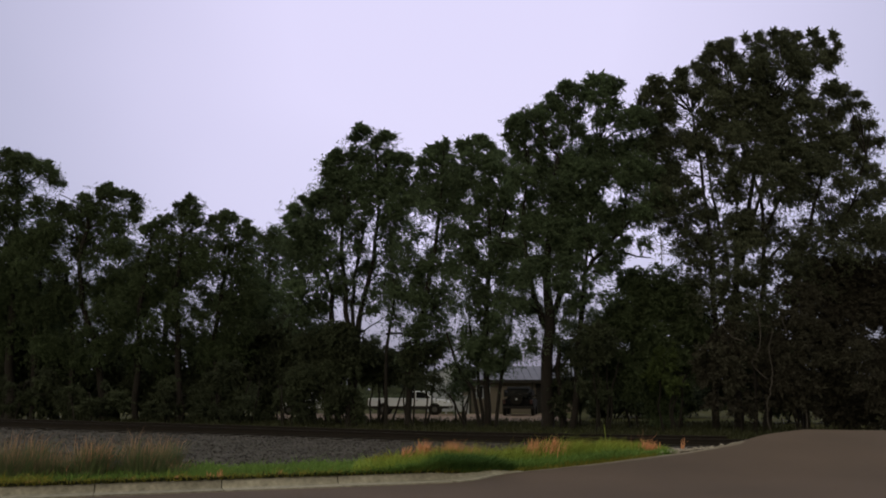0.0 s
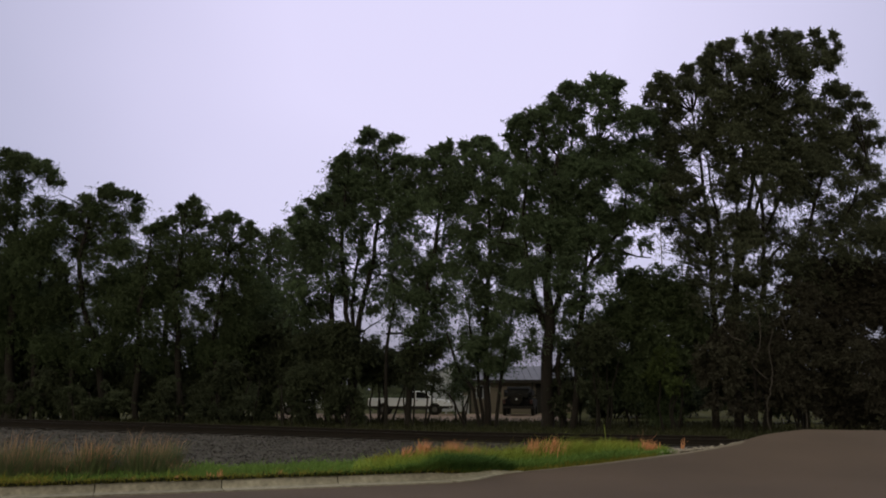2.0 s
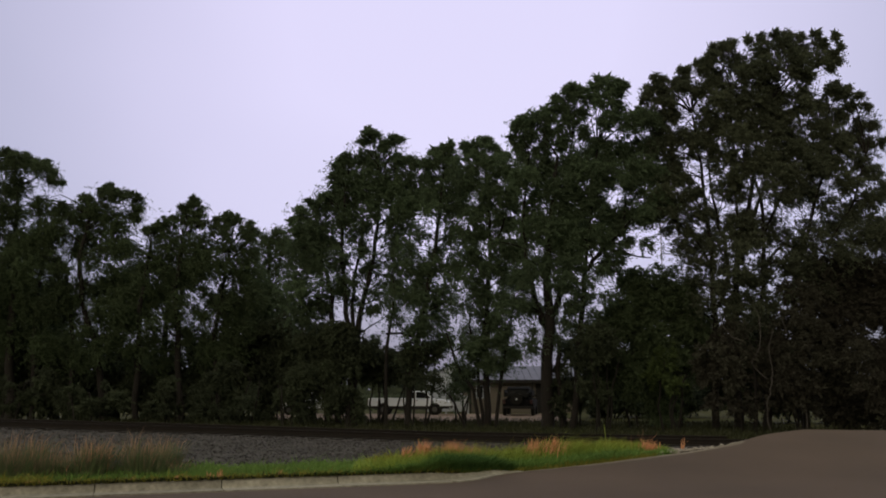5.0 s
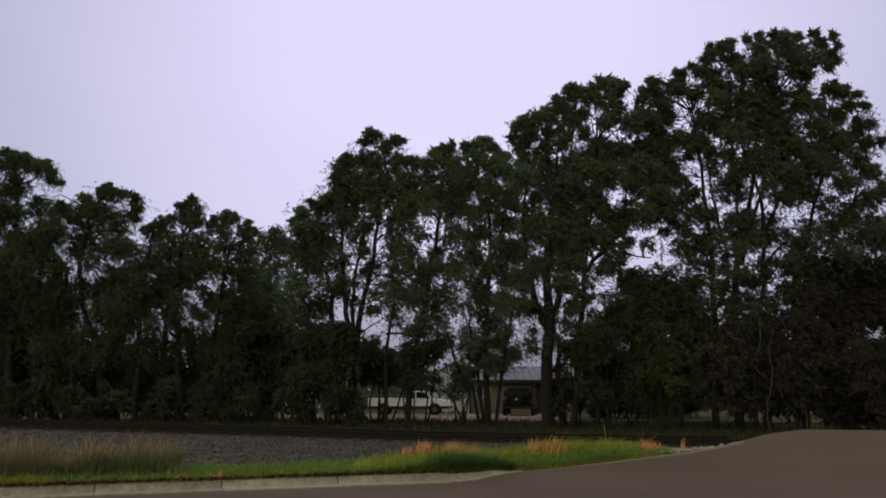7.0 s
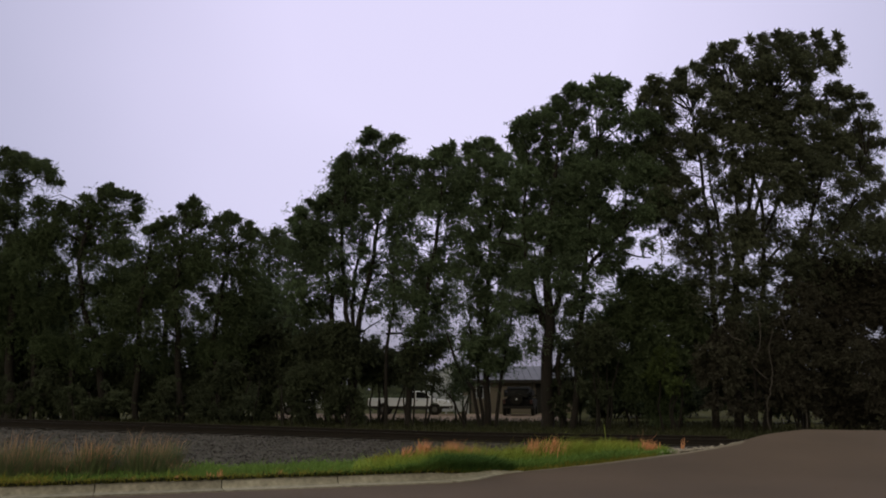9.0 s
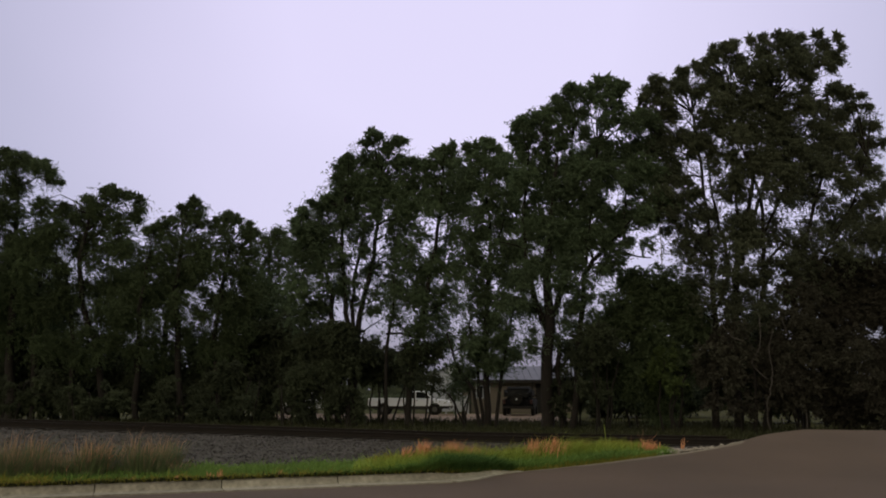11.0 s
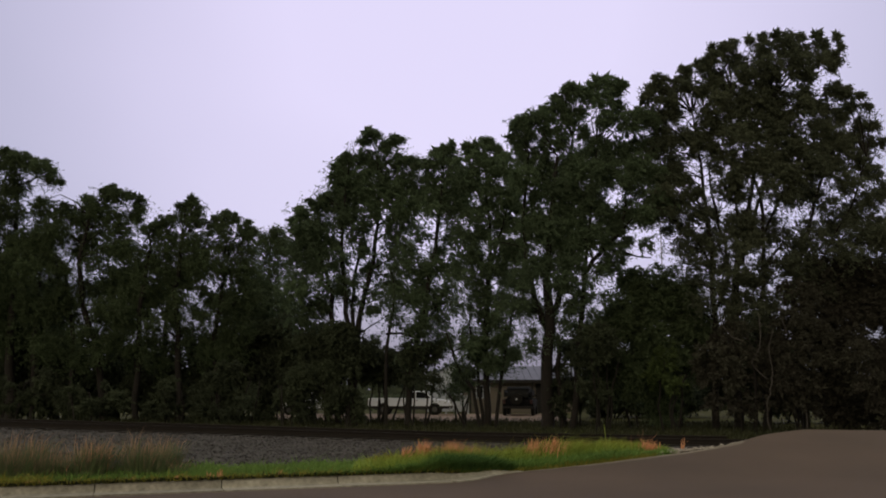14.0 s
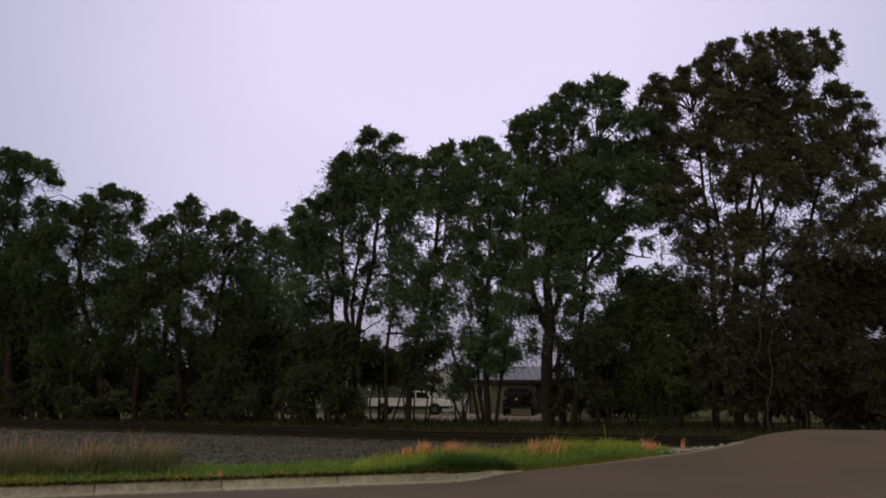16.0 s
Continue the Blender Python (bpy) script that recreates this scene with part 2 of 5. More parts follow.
def land_z(x, y):
    """The height of the ground beside the road."""
    x, y = np.asarray(x, dtype=float), np.asarray(y, dtype=float)
    e, t = edge_y(x), track_y(x)
    at_edge = np.where(x < -0.4, 0.14, np.maximum(road_z(x, e), 0.14 * (1 - step((x + 0.4) / 2))))
    span = np.maximum(t - 1.4 - e, 0.4)
    near = at_edge + (track_z(x) - at_edge) * step((y - e) / span)
    near = near * (1 - step((y - t - 2.6) / 3.5))
    return near


# ---- ground, one sheet to the horizon ----
def axis(fine0, fine1, spacing, far):
    steps = [fine1]
    while steps[-1] < far:
        steps.append(steps[-1] + max(spacing, (steps[-1] - fine1) * 0.35 + spacing))
    back = [fine0]
    while back[-1] > -far:
        back.append(back[-1] - max(spacing, (fine0 - back[-1]) * 0.35 + spacing))
    return np.array(back[:0:-1] + list(np.arange(fine0, fine1, spacing)) + steps)


def sheet(name, xs, ys, height, mat, keep=None):
    gx, gy = np.meshgrid(xs, ys)
    gz = height(gx, gy)
    verts = np.stack([gx.ravel(), gy.ravel(), gz.ravel()], 1)
    w = len(xs)
    faces = []
    for j in range(len(ys) - 1):
        for i in range(w - 1):
            if keep is None or keep(0.5 * (xs[i] + xs[i + 1]), 0.5 * (ys[j] + ys[j + 1])):
                faces.append((j * w + i, j * w + i + 1, (j + 1) * w + i + 1, (j + 1) * w + i))
    return mesh_object(name, verts, faces, mat, smooth=True)


def ground_z(x, y):
    on_road = y < edge_y(x) + 0.12
    return np.where(on_road, np.minimum(road_z(x, y), land_z(x, np.maximum(y, edge_y(x)))) - 0.05, land_z(x, y) - 0.03 * (y < track_y(x)))


ground = sheet("ground", axis(-30, 16, 0.25, 2500), axis(10, 34, 0.25, 2500), ground_z, M_EARTH)
tagged(ground, "bare dry earth and thin grass reaching the horizon", "ground", kind="structure")


# ---- road, yard, ballast, kerb, track ----
def strip(name, xs, row, height, mat):
    """A sheet whose every column of points runs through row(x)."""
    verts, faces = [], []
    rows = [row(x) for x in xs]
    w = len(rows[0])
    for x, ys in zip(xs, rows):
        zs = height(np.full(w, x), ys)
        verts += [(x, y, z) for y, z in zip(ys, zs)]
    for i in range(len(xs) - 1):
        for j in range(w - 1):
            faces.append((i * w + j, (i + 1) * w + j, (i + 1) * w + j + 1, i * w + j + 1))
    return mesh_object(name, verts, faces, mat, smooth=True)


def road_row(x):
    e = float(edge_y(x))
    a, b = min(8, e - 2), min(e, 22.5)
    return np.array(list(np.linspace(-60, a, 12)) + list(np.linspace(a, b, 80)[1:]) + list(np.linspace(b, e, 10)[1:]) + [e + 0.06])


def road_height(x, y):
    z = road_z(x, y)
    return np.where(y > edge_y(x) + 0.01, np.minimum(z, land_z(x, y)) - 0.06, z)


road = strip("road", np.concatenate([np.linspace(-59, -9, 26), np.arange(-8.8, 14, 0.2), np.linspace(14, 70, 29)]), road_row, road_height, M_ASPHALT)
tagged(road, "worn grey asphalt street rising over a level crossing", "road", kind="structure")


def toe_y(x):
    return edge_y(x) + np.interp(x, [-16, -4.5, -1, 2, 5, 7], [2.6, 1.9, 2.1, 1.6, 0.9, 0.15])


def ballast_row(x):
    return np.linspace(float(toe_y(x)), float(track_y(x)) + 2.6, 40)


def ballast_height(x, y):
    return land_z(x, y) + 0.015 + 0.02 * np.array([noise.noise((a * 2.1, b * 2.1, 0)) for a, b in zip(x, y)])


ballast = strip("ballast", np.arange(-30, 7.2, 0.2), ballast_row, ballast_height, M_BALLAST)
tagged(ballast, "grey crushed-stone railway ballast bed", "ballast", kind="structure")

yard = sheet("yard", np.linspace(-11, 7, 20), np.linspace(44, 58, 20), lambda x, y: 0.012 + 0 * x, material("yard_gravel", (0.17, 0.128, 0.104), 0.95, vary=0.25, scale=0.5, fine=12, bump=0.5, depth=0.03))
tagged(yard, "pale gravel yard before the house", "yard", kind="structure")


def stones(name, n, place, low, high, mat, rng):
    """Loose angular stones, each an eight-sided lump."""
    base = np.array([(1, 0, 0), (-1, 0, 0), (0, 1, 0), (0, -1, 0), (0, 0, 1), (0, 0, -1)], dtype=float)
    tri = np.array([(0, 2, 4), (2, 1, 4), (1, 3, 4), (3, 0, 4), (2, 0, 5), (1, 2, 5), (3, 1, 5), (0, 3, 5)])
    size = low + (high - low) * rng.uniform(0, 1, (n, 1, 1)) ** 2.2
    turn = rng.normal(size=(n, 3, 3))
    turn = np.linalg.qr(turn)[0]
    v = base[None] * rng.uniform(0.65, 1.25, (n, 6, 1))
    v = np.einsum("nij,nkj->nki", turn, v) * size * np.array((1, 1, 0.7))
    x, y = place(n)
    v[:, :, 0] += x[:, None]
    v[:, :, 1] += y[:, None]
    v[:, :, 2] += (land_z(x, y) + 0.015 + size[:, 0, 0] * 0.25)[:, None]
    f = (tri[None] + 6 * np.arange(n)[:, None, None]).reshape(-1, 3)
    return mesh_object(name, v.reshape(-1, 3), f, mat)


rng = np.random.default_rng(4)


def on_ballast(n):
    x = rng.uniform(-17, 7.0, n)
    t = rng.uniform(0, 1, n)
    return x, toe_y(x) + 0.1 + (track_y(x) + 2.3 - toe_y(x)) * t


tagged(stones("ballast_stones", 30000, on_ballast, 0.014, 0.048, M_STONE, rng), "loose grey crushed stones along the track", "stones", kind="stuff")


def by_crossing(n):
    x = rng.uniform(4.6, 7.0, n)
    return x, edge_y(x) + 0.1 + rng.uniform(0, 1.1, n)


tagged(stones("rubble", 420, by_crossing, 0.03, 0.085, M_STONE_PALE, rng), "pale rubble beside the level crossing", "stones", kind="stuff")

# kerb, cast in sections with open joints
KERB_TURN = math.degrees(math.atan2(2.3, 6.6))
SECTION = 1.94
kerb = tagged(new("kerb"), "pale concrete kerb and gutter with open joints", "kerb", kind="structure")


def kerb_piece(gutter):
    bm = bmesh.new()
    outline = [(-gutter, -0.10), (-gutter, 0.024), (-0.10, 0.014), (-0.06, 0.03), (-0.02, 0.10), (0.02, 0.142), (0.06, 0.152), (0.17, 0.155), (0.17, -0.10)]
    a = [bm.verts.new((0.008, y, z)) for y, z in outline]
    b = [bm.verts.new((SECTION - 0.008, y, z)) for y, z in outline]
    bm.faces.new(a)
    bm.faces.new(b[::-1])
    for i in range(len(a)):
        j = (i + 1) % len(a)
        bm.faces.new((a[j], a[i], b[i], b[j]))
    bmesh.ops.recalc_face_normals(bm, faces=bm.faces[:])
    return part("kerb_section", bm, M_CONCRETE, kerb)


first = kerb_piece(0.52)
for i in range(9):
    ob = first if i == 0 else new("kerb_section", first.data)
    ob.parent = kerb
    x = -1.77 + SECTION * cos(radians(KERB_TURN)) * (1 - i) - 0.05
    sink = 0.0
    ob.matrix_basis = pose(x - SECTION * cos(radians(KERB_TURN)), 15.6 + 0.3485 * (x - SECTION * cos(radians(KERB_TURN)) + 0.4), sink + rng.uniform(-0.003, 0.003), 0, 0, KERB_TURN)

# the last stretch bends with the road and sinks into the sand
def kerb_end():
    bm = bmesh.new()
    rows = []
    xs = np.linspace(0.0, 1.5, 13)
    for i, x in enumerate(xs):
        f = 1 - (i / 12) ** 1.3
        e0, e1 = float(edge_y(x - 0.25)), float(edge_y(x + 0.25))
        y = (e0 + float(edge_y(x)) + e1) / 3
        turn = math.atan2(e1 - e0, 0.5)
        nx, ny = -sin(turn), cos(turn)
        gutter = 0.12 + 0.4 * f ** 2
        outline = [(-gutter, -0.12), (-gutter, 0.022), (-0.10, 0.016), (-0.06, 0.02 + 0.012 * f), (-0.02, 0.02 + 0.08 * f), (0.02, 0.02 + 0.122 * f), (0.06, 0.02 + 0.132 * f), (0.17, 0.02 + 0.135 * f), (0.17, -0.12)]
        lift = float(road_z(x, y))
        rows.append([bm.verts.new((x + d * nx, y + d * ny, h + lift)) for d, h in outline])
    w = len(rows[0])
    bm.faces.new(rows[0])
    bm.faces.new(rows[-1][::-1])
    for p, q in zip(rows[:-1], rows[1:]):
        for i in range(w):
            j = (i + 1) % w
            bm.faces.new((p[j], p[i], q[i], q[j]))
    bmesh.ops.recalc_face_normals(bm, faces=bm.faces[:])
    return part("kerb_section", bm, M_CONCRETE, kerb, "sinking curved end of the kerb")


kerb_end()

# pale dust and sand along the road's edge
def dust_row(x):
    e = float(edge_y(x))
    w = 0.16 + 0.1 * noise.noise((x * 1.7, 0.3, 0.0)) + 0.35 * float(1 - step((x + 0.2) / 1.4))
    return np.linspace(e - w, e + 0.03, 5)


dust = strip("road_edge", np.arange(0.3, 7.0, 0.1), dust_row, lambda x, y: road_z(x, y) + 0.006, material("edge_dust", (0.16, 0.142, 0.118), 0.95, vary=0.35, scale=3, fine=40, bump=0.4))
tagged(dust, "pale dusty sand along the asphalt's edge", "road edge", kind="structure")

# railway: two rusty rails on timber sleepers
track = tagged(new("railway_track"), "rusty single railway track on timber sleepers", "railway", kind="structure")
RAIL = [(-0.065, 0.0), (0.065, 0.0), (0.065, 0.018), (0.012, 0.035), (0.012, 0.125), (0.036, 0.14), (0.036, 0.172), (-0.036, 0.172), (-0.036, 0.14), (-0.012, 0.125), (-0.012, 0.035), (-0.065, 0.018)]


def rail(offset):
    verts, faces = [], []
    xs = np.arange(-60, 7.4, 1.2)
    for x in xs:
        for d, h in RAIL:
            verts.append((x, float(track_y(x)) + offset + d, float(track_z(x)) + 0.05 + h))
    w = len(RAIL)
    for i in range(len(xs) - 1):
        for k in range(w):
            faces.append((i * w + k, i * w + (k + 1) % w, (i + 1) * w + (k + 1) % w, (i + 1) * w + k))
    return mesh_object("rail", verts, faces, M_RUST, track)


rail(0.0)
rail(1.55)
sleeper_me = None
for i in range(70):
    x = 6.6 - 0.62 * i
    if sleeper_me is None:
        ob = part("sleeper", boxed(-0.12, 0.12, -0.55, 2.1, -0.12, 0.05, bevel=0.015), M_TIMBER, track)
        sleeper_me = ob.data
    else:
        ob = new("sleeper", sleeper_me)
        ob.parent = track
    ob.matrix_basis = pose(x, float(track_y(x)), float(track_z(x)) + rng.uniform(-0.01, 0.005), 0, 0, -15.4 + rng.uniform(-1.5, 1.5))


# ---- grass ----
def blades(name, x, y, height, width, mat, rng, label, spread=0.45, wind=0.15, fan=0.0, up=0.0):
    """Grass: each blade two bent pieces on the ground at x, y."""
    n = len(x)
    z = land_z(x, y) + up * height
    height = height * (1 - up)
    base = np.stack([x, y, z], 1)
    turn = rng.uniform(0, 2 * pi, n)
    side = np.stack([np.cos(turn), np.sin(turn), 0 * turn], 1) * (width * rng.uniform(0.6, 1.3, n))[:, None]
    lean = rng.normal(0, spread, (n, 2)) + np.array((wind, 0)) + fan
    mid = base + np.stack([lean[:, 0] * height * 0.3, lean[:, 1] * height * 0.3, height * 0.6], 1)
    tip = base + np.stack([lean[:, 0] * height, lean[:, 1] * height, height * rng.uniform(0.8, 1.0, n)], 1)
    low = np.stack([base - side, base + side, mid + side * 0.8, mid - side * 0.8], 1)
    top = np.stack([mid - side * 0.8, mid + side * 0.8, tip + side * 0.12, tip - side * 0.12], 1)
    return tagged(quads_object(name, np.concatenate([low, top]), mat), label, "grass", kind="stuff")


rng = np.random.default_rng(7)


def verge(n, x0, x1, d0, d1):
    x = rng.uniform(x0, x1, n)
    clump = np.array([noise.noise((a * 1.3, 3.7, 0.0)) for a in x])
    d = d0 + (d1 - d0) * rng.uniform(0, 1, n) * (0.85 + 0.5 * clump)
    return x, edge_y(x) + d


def tuft(n, cx, cy, rx, ry):
    return cx + rng.normal(0, rx, n), cy + rng.normal(0, ry, n)


x, y = verge(26000, -17, -0.5, 0.12, 2.1)
h = 0.10 * np.exp(rng.normal(0, 0.35, len(x)))
blades("verge_grass", x, y, h, 0.007, M_GRASS_DEEP, rng, "short green grass behind the kerb")
x, y = verge(12000, -0.6, 5.0, 0.06, 0.85)
h = np.interp(x, [-0.6, -0.3, 0.1, 1.0, 3, 4, 5], [0.08, 0.14, 0.2, 0.15, 0.16, 0.12, 0.06]) * np.exp(rng.normal(0, 0.3, len(x)))
keep = (x < -0.35) | (x > 1.2)
x, y, h = x[keep], y[keep], h[keep]
blades("front_grass", x, y, h, 0.008, M_GRASS_DEEP, rng, "deep green grass leaning over the road's edge", spread=0.6)
# front clump in a darker copy of the grass green, painted as shaded
x, y = verge(10000, -0.4, 1.35, 0.0, 0.45)
h = 0.25 * np.exp(rng.normal(0, 0.25, len(x))) * np.interp(x, [-0.35, 0.0, 0.9, 1.35], [0.5, 1.0, 0.9, 0.5])
blades("shaded_grass", x, y, h, 0.009, material("shaded_grass", (0.045, 0.105, 0.028), 0.75, vary=0.4, second=(0.085, 0.17, 0.044), scale=1.1, island=0.4, bump=0, spec=0.2, thin=0.3), rng, "grass clump at the kerb's end, coloured as in shade", spread=0.5)
x, y = verge(5000, -2.4, -0.1, 0.0, 0.2)
h = np.interp(x, [-2.4, -1.2, -0.2, 0.5, 0.9], [0.04, 0.07, 0.17, 0.16, 0.08]) * np.exp(rng.normal(0, 0.3, len(x)))
blades("creeping_grass", x, y, h, 0.008, M_GRASS_DEEP, rng, "green grass creeping over the kerb's top", spread=0.8)
x, y = verge(24000, -1.6, 5.0, 0.10, 1.9)
y = np.where((x > -0.3) & (y < edge_y(x) + 0.6), y + 0.7, y)
h = np.interp(x, [-1.6, 0, 2.5, 4, 5], [0.12, 0.2, 0.24, 0.16, 0.08]) * np.exp(rng.normal(0, 0.3, len(x)))
blades("mound_grass", x, y, h, 0.008, M_GRASS, rng, "thick bright green grass beside the road")
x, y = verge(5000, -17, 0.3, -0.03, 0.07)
blades("edge_weeds", x, y, 0.05 * np.exp(rng.normal(0, 0.3, len(x))), 0.012, M_WEED_SHADED, rng, "dark matted weeds in the kerb's joint", spread=0.9)
x, y = verge(7000, -17, 4.5, 0.0, 0.16)
h = 0.07 * np.exp(rng.normal(0, 0.4, len(x)))
blades("edge_grass", x, y - 0.03, h, 0.006, M_GRASS_YELLOW, rng, "yellowed grass along the kerb's edge", spread=0.8)
x, y = verge(2600, -10, -6.2, 0.08, 0.5)
blades("sere_grass", x, y, 0.1 * np.exp(rng.normal(0, 0.35, len(x))), 0.007, M_GRASS_YELLOW, rng, "sere yellow grass before the tall tufts", spread=0.7)
x, y = verge(3600, -1.4, 4.6, 0.8, 1.9)
blades("yellowed_grass", x, y, 0.3 * np.exp(rng.normal(0, 0.25, len(x))) * np.interp(x, [-1.4, 0, 3, 4.6], [0.6, 1, 1, 0.5]), 0.007, M_GRASS_YELLOW, rng, "yellowing taller grass on the bank")
# tall grass grows in tufts whose blades fan out
# (middle, spread, tallest, how many tufts)
CLUMPS = ((-9.4, 0.5, 0.55, 24), (-8.2, 0.3, 0.6, 14), (-7.4, 0.2, 0.72, 15), (-6.8, 0.15, 0.68, 12), (-6.3, 0.12, 0.5, 9), (-5.77, 0.15, 0.72, 15), (-5.0, 0.17, 0.62, 15), (-6.2, 1.2, 0.3, 22))
tx = np.concatenate([rng.normal(c, w, n) for c, w, tall, n in CLUMPS])
th = np.concatenate([tall * rng.uniform(0.65, 1.2, n) for c, w, tall, n in CLUMPS])
tx = np.minimum(tx, -4.6)
ty = edge_y(tx) + 0.75 + np.abs(rng.normal(0, 0.5, len(tx)))
pick = rng.integers(0, len(tx), 11000)
ox, oy = rng.normal(0, 0.075, len(pick)), rng.normal(0, 0.09, len(pick))
h = th[pick] * rng.uniform(0.3, 0.9, len(pick))
blades("tall_grass", tx[pick] + ox, ty[pick] + oy, h, 0.005, M_GRASS_OLIVE, rng, "tall olive grass gone to seed", spread=0.3, fan=np.stack([ox, oy], 1) * 2.2)
pick = rng.integers(0, len(tx), 2600)
ox, oy = rng.normal(0, 0.12, len(pick)), rng.normal(0, 0.12, len(pick))
h = th[pick] * rng.uniform(0.6, 1.05, len(pick))
blades("brown_grass", tx[pick] + ox, ty[pick] + oy, h, 0.004, M_GRASS_BROWN, rng, "browned stalks among the tall grass", spread=0.25, fan=np.stack([ox, oy], 1) * 1.8, up=0.3)
pick = rng.integers(0, len(tx), 1300)
ox, oy = rng.normal(0, 0.13, len(pick)), rng.normal(0, 0.1, len(pick))
h = th[pick] * rng.uniform(0.7, 1.1, len(pick))
blades("seed_heads", tx[pick] + ox, ty[pick] + oy, h, 0.0042, M_SEED, rng, "pale reddish grass stalks with seed heads", spread=0.2, fan=np.stack([ox, oy], 1) * 1.5, up=0.55)
spots = [(24, -5.95, 14.75, 0.1, 0.12, 0.62), (14, -5.75, 14.75, 0.1, 0.1, 0.62), (120, -0.72, 17.05, 0.05, 0.1, 0.4), (220, -0.38, 17.15, 0.07, 0.12, 0.5), (110, -0.12, 17.2, 0.06, 0.1, 0.4), (240, 0.14, 17.4, 0.08, 0.12, 0.5), (120, 0.42, 17.5, 0.08, 0.1, 0.42), (80, 0.65, 17.6, 0.08, 0.1, 0.38), (170, 1.84, 18.3, 0.07, 0.12, 0.54), (50, 2.04, 18.3, 0.06, 0.12, 0.45), (170, 2.28, 18.4, 0.07, 0.12, 0.55), (30, 2.5, 18.4, 0.05, 0.1, 0.5), (170, 4.5, 19.1, 0.1, 0.1, 0.3), (20, 4.45, 19.1, 0.1, 0.1, 0.52), (10, 5.35, 19.5, 0.06, 0.06, 0.42)]
# small dry clumps at the kerb
for x0, n, tall in ((-4.35, 26, 0.12), (-4.2, 20, 0.1), (-3.85, 22, 0.16), (-3.7, 26, 0.2), (-2.75, 20, 0.17), (-5.0, 26, 0.1), (-6.4, 40, 0.12), (-6.9, 40, 0.12)):
    spots.append((n // 2, x0, float(edge_y(x0)) + 0.1, 0.04, 0.04, tall))
for n, cx, cy, rx, ry, tall in spots:
    x, y = tuft(int(0.75 * n), cx, cy, rx, ry)
    blades("dry_tuft", x, y, tall * rng.uniform(0.5, 1.05, len(x)), 0.011, M_GRASS_DRY, rng, "dry orange grass tuft", spread=0.17)
# weeds under the trees, with the shade there painted into their colour
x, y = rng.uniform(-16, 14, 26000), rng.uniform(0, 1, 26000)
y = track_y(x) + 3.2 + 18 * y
blades("weeds", x, y, rng.uniform(0.12, 0.4, len(x)), 0.014, M_WEED_SHADED, rng, "rank weeds between the track and the trees, darkened for tree shade")


# ---- trees ----
# Sideways drift of the crowns in the wind, in metres, at these seconds.
SWAY_T = np.array([0, 0.5, 1, 1.5, 2, 2.5, 3, 3.5, 4, 6.5, 7, 7.5, 8, 8.5, 9, 11.5, 12, 12.5, 13, 13.5, 14, 14.5, 15, 15.5, 16])
ROW_T = [0.5 * i for i in range(33)]
MOVING = []


def leaf_cloud(rng, rx, ry, rz, n, lean, length=0.17, width=0.085):
    """Leaves along short bowed sprays that fill a lump of that size about the origin."""
    per = 16
    m = max(3, n // per)
    u = rng.normal(size=(m, 3))
    u /= np.linalg.norm(u, axis=1)[:, None]
    p0 = u * (rng.uniform(0, 1, (m, 1)) ** 0.4) * np.array((rx, ry, rz)) * 0.86
    way = (0.5 if rx > 0.24 else 0.25) * u + rng.normal(0, 0.4, (m, 3)) + np.array((1.1 * lean, 0, 0.05))
    way /= np.linalg.norm(way, axis=1)[:, None]
    size = rng.uniform(0.35, 1.0, (m, 1, 1)) ** 1.5 * (0.13 + 0.42 * min(rx, 0.8))
    t = np.linspace(0, 1, per)[None, :, None]
    p = p0[:, None] + way[:, None] * t * size + np.array((0.15 * lean, 0, -0.5)) * t * t * size
    p = (p + rng.normal(0, 0.032, p.shape) * (1.3 - 0.6 * t)).reshape(-1, 3)
    along = np.repeat(way, per, 0) * 0.8 + rng.normal(0, 0.5, p.shape) + np.array((0.3 * lean, 0, -0.35))
    along /= np.linalg.norm(along, axis=1)[:, None]
    side = np.cross(along, rng.normal(size=p.shape))
    side /= np.linalg.norm(side, axis=1)[:, None] + 1e-9
    k = rng.uniform(0.65, 1.3, (len(p), 1))
    a, s = along * length * k, side * width * 0.5 * k
    return np.stack([p - s, p + s + a * 0.15, p + a], 1)


def loose_sprays(rng, r, n, lean, size, high):
    """Single thin sprays straying out of a bough, sideways and below it, and above it where high is 1."""
    per = 9
    m = max(2, n // per)
    w = rng.uniform(0, 2 * pi, m)
    k = r * rng.uniform(0.75, 1.75, m) + 0.1
    p0 = np.stack([np.cos(w) * k, rng.normal(0, 0.6 * r, m), np.sin(w) * k], 1)
    p0[:, 2] = np.where((p0[:, 2] > 0.3 * r) & (high < 0.5), -0.5 * p0[:, 2], p0[:, 2])
    way = rng.normal(0, 0.7, (m, 3)) + np.array((0.6 * lean, 0, -0.25))
    way /= np.linalg.norm(way, axis=1)[:, None]
    t = np.linspace(0, 1, per)[None, :, None]
    reach = rng.uniform(0.15, 0.5, (m, 1, 1))
    p = p0[:, None] + way[:, None] * t * reach + np.array((0.05, 0, -0.3)) * t * t * reach
    p = (p + rng.normal(0, 0.025, p.shape)).reshape(-1, 3)
    along = np.repeat(way, per, 0) * 0.6 + rng.normal(0, 0.6, p.shape) + np.array((0.1, 0, -0.3))
    along /= np.linalg.norm(along, axis=1)[:, None]
    side = np.cross(along, rng.normal(size=p.shape))
    side /= np.linalg.norm(side, axis=1)[:, None] + 1e-9
    q = size * rng.uniform(0.6, 1.15, (len(p), 1))
    return np.stack([p - side * q * 0.27, p + side * q * 0.27, p + along * q], 1)


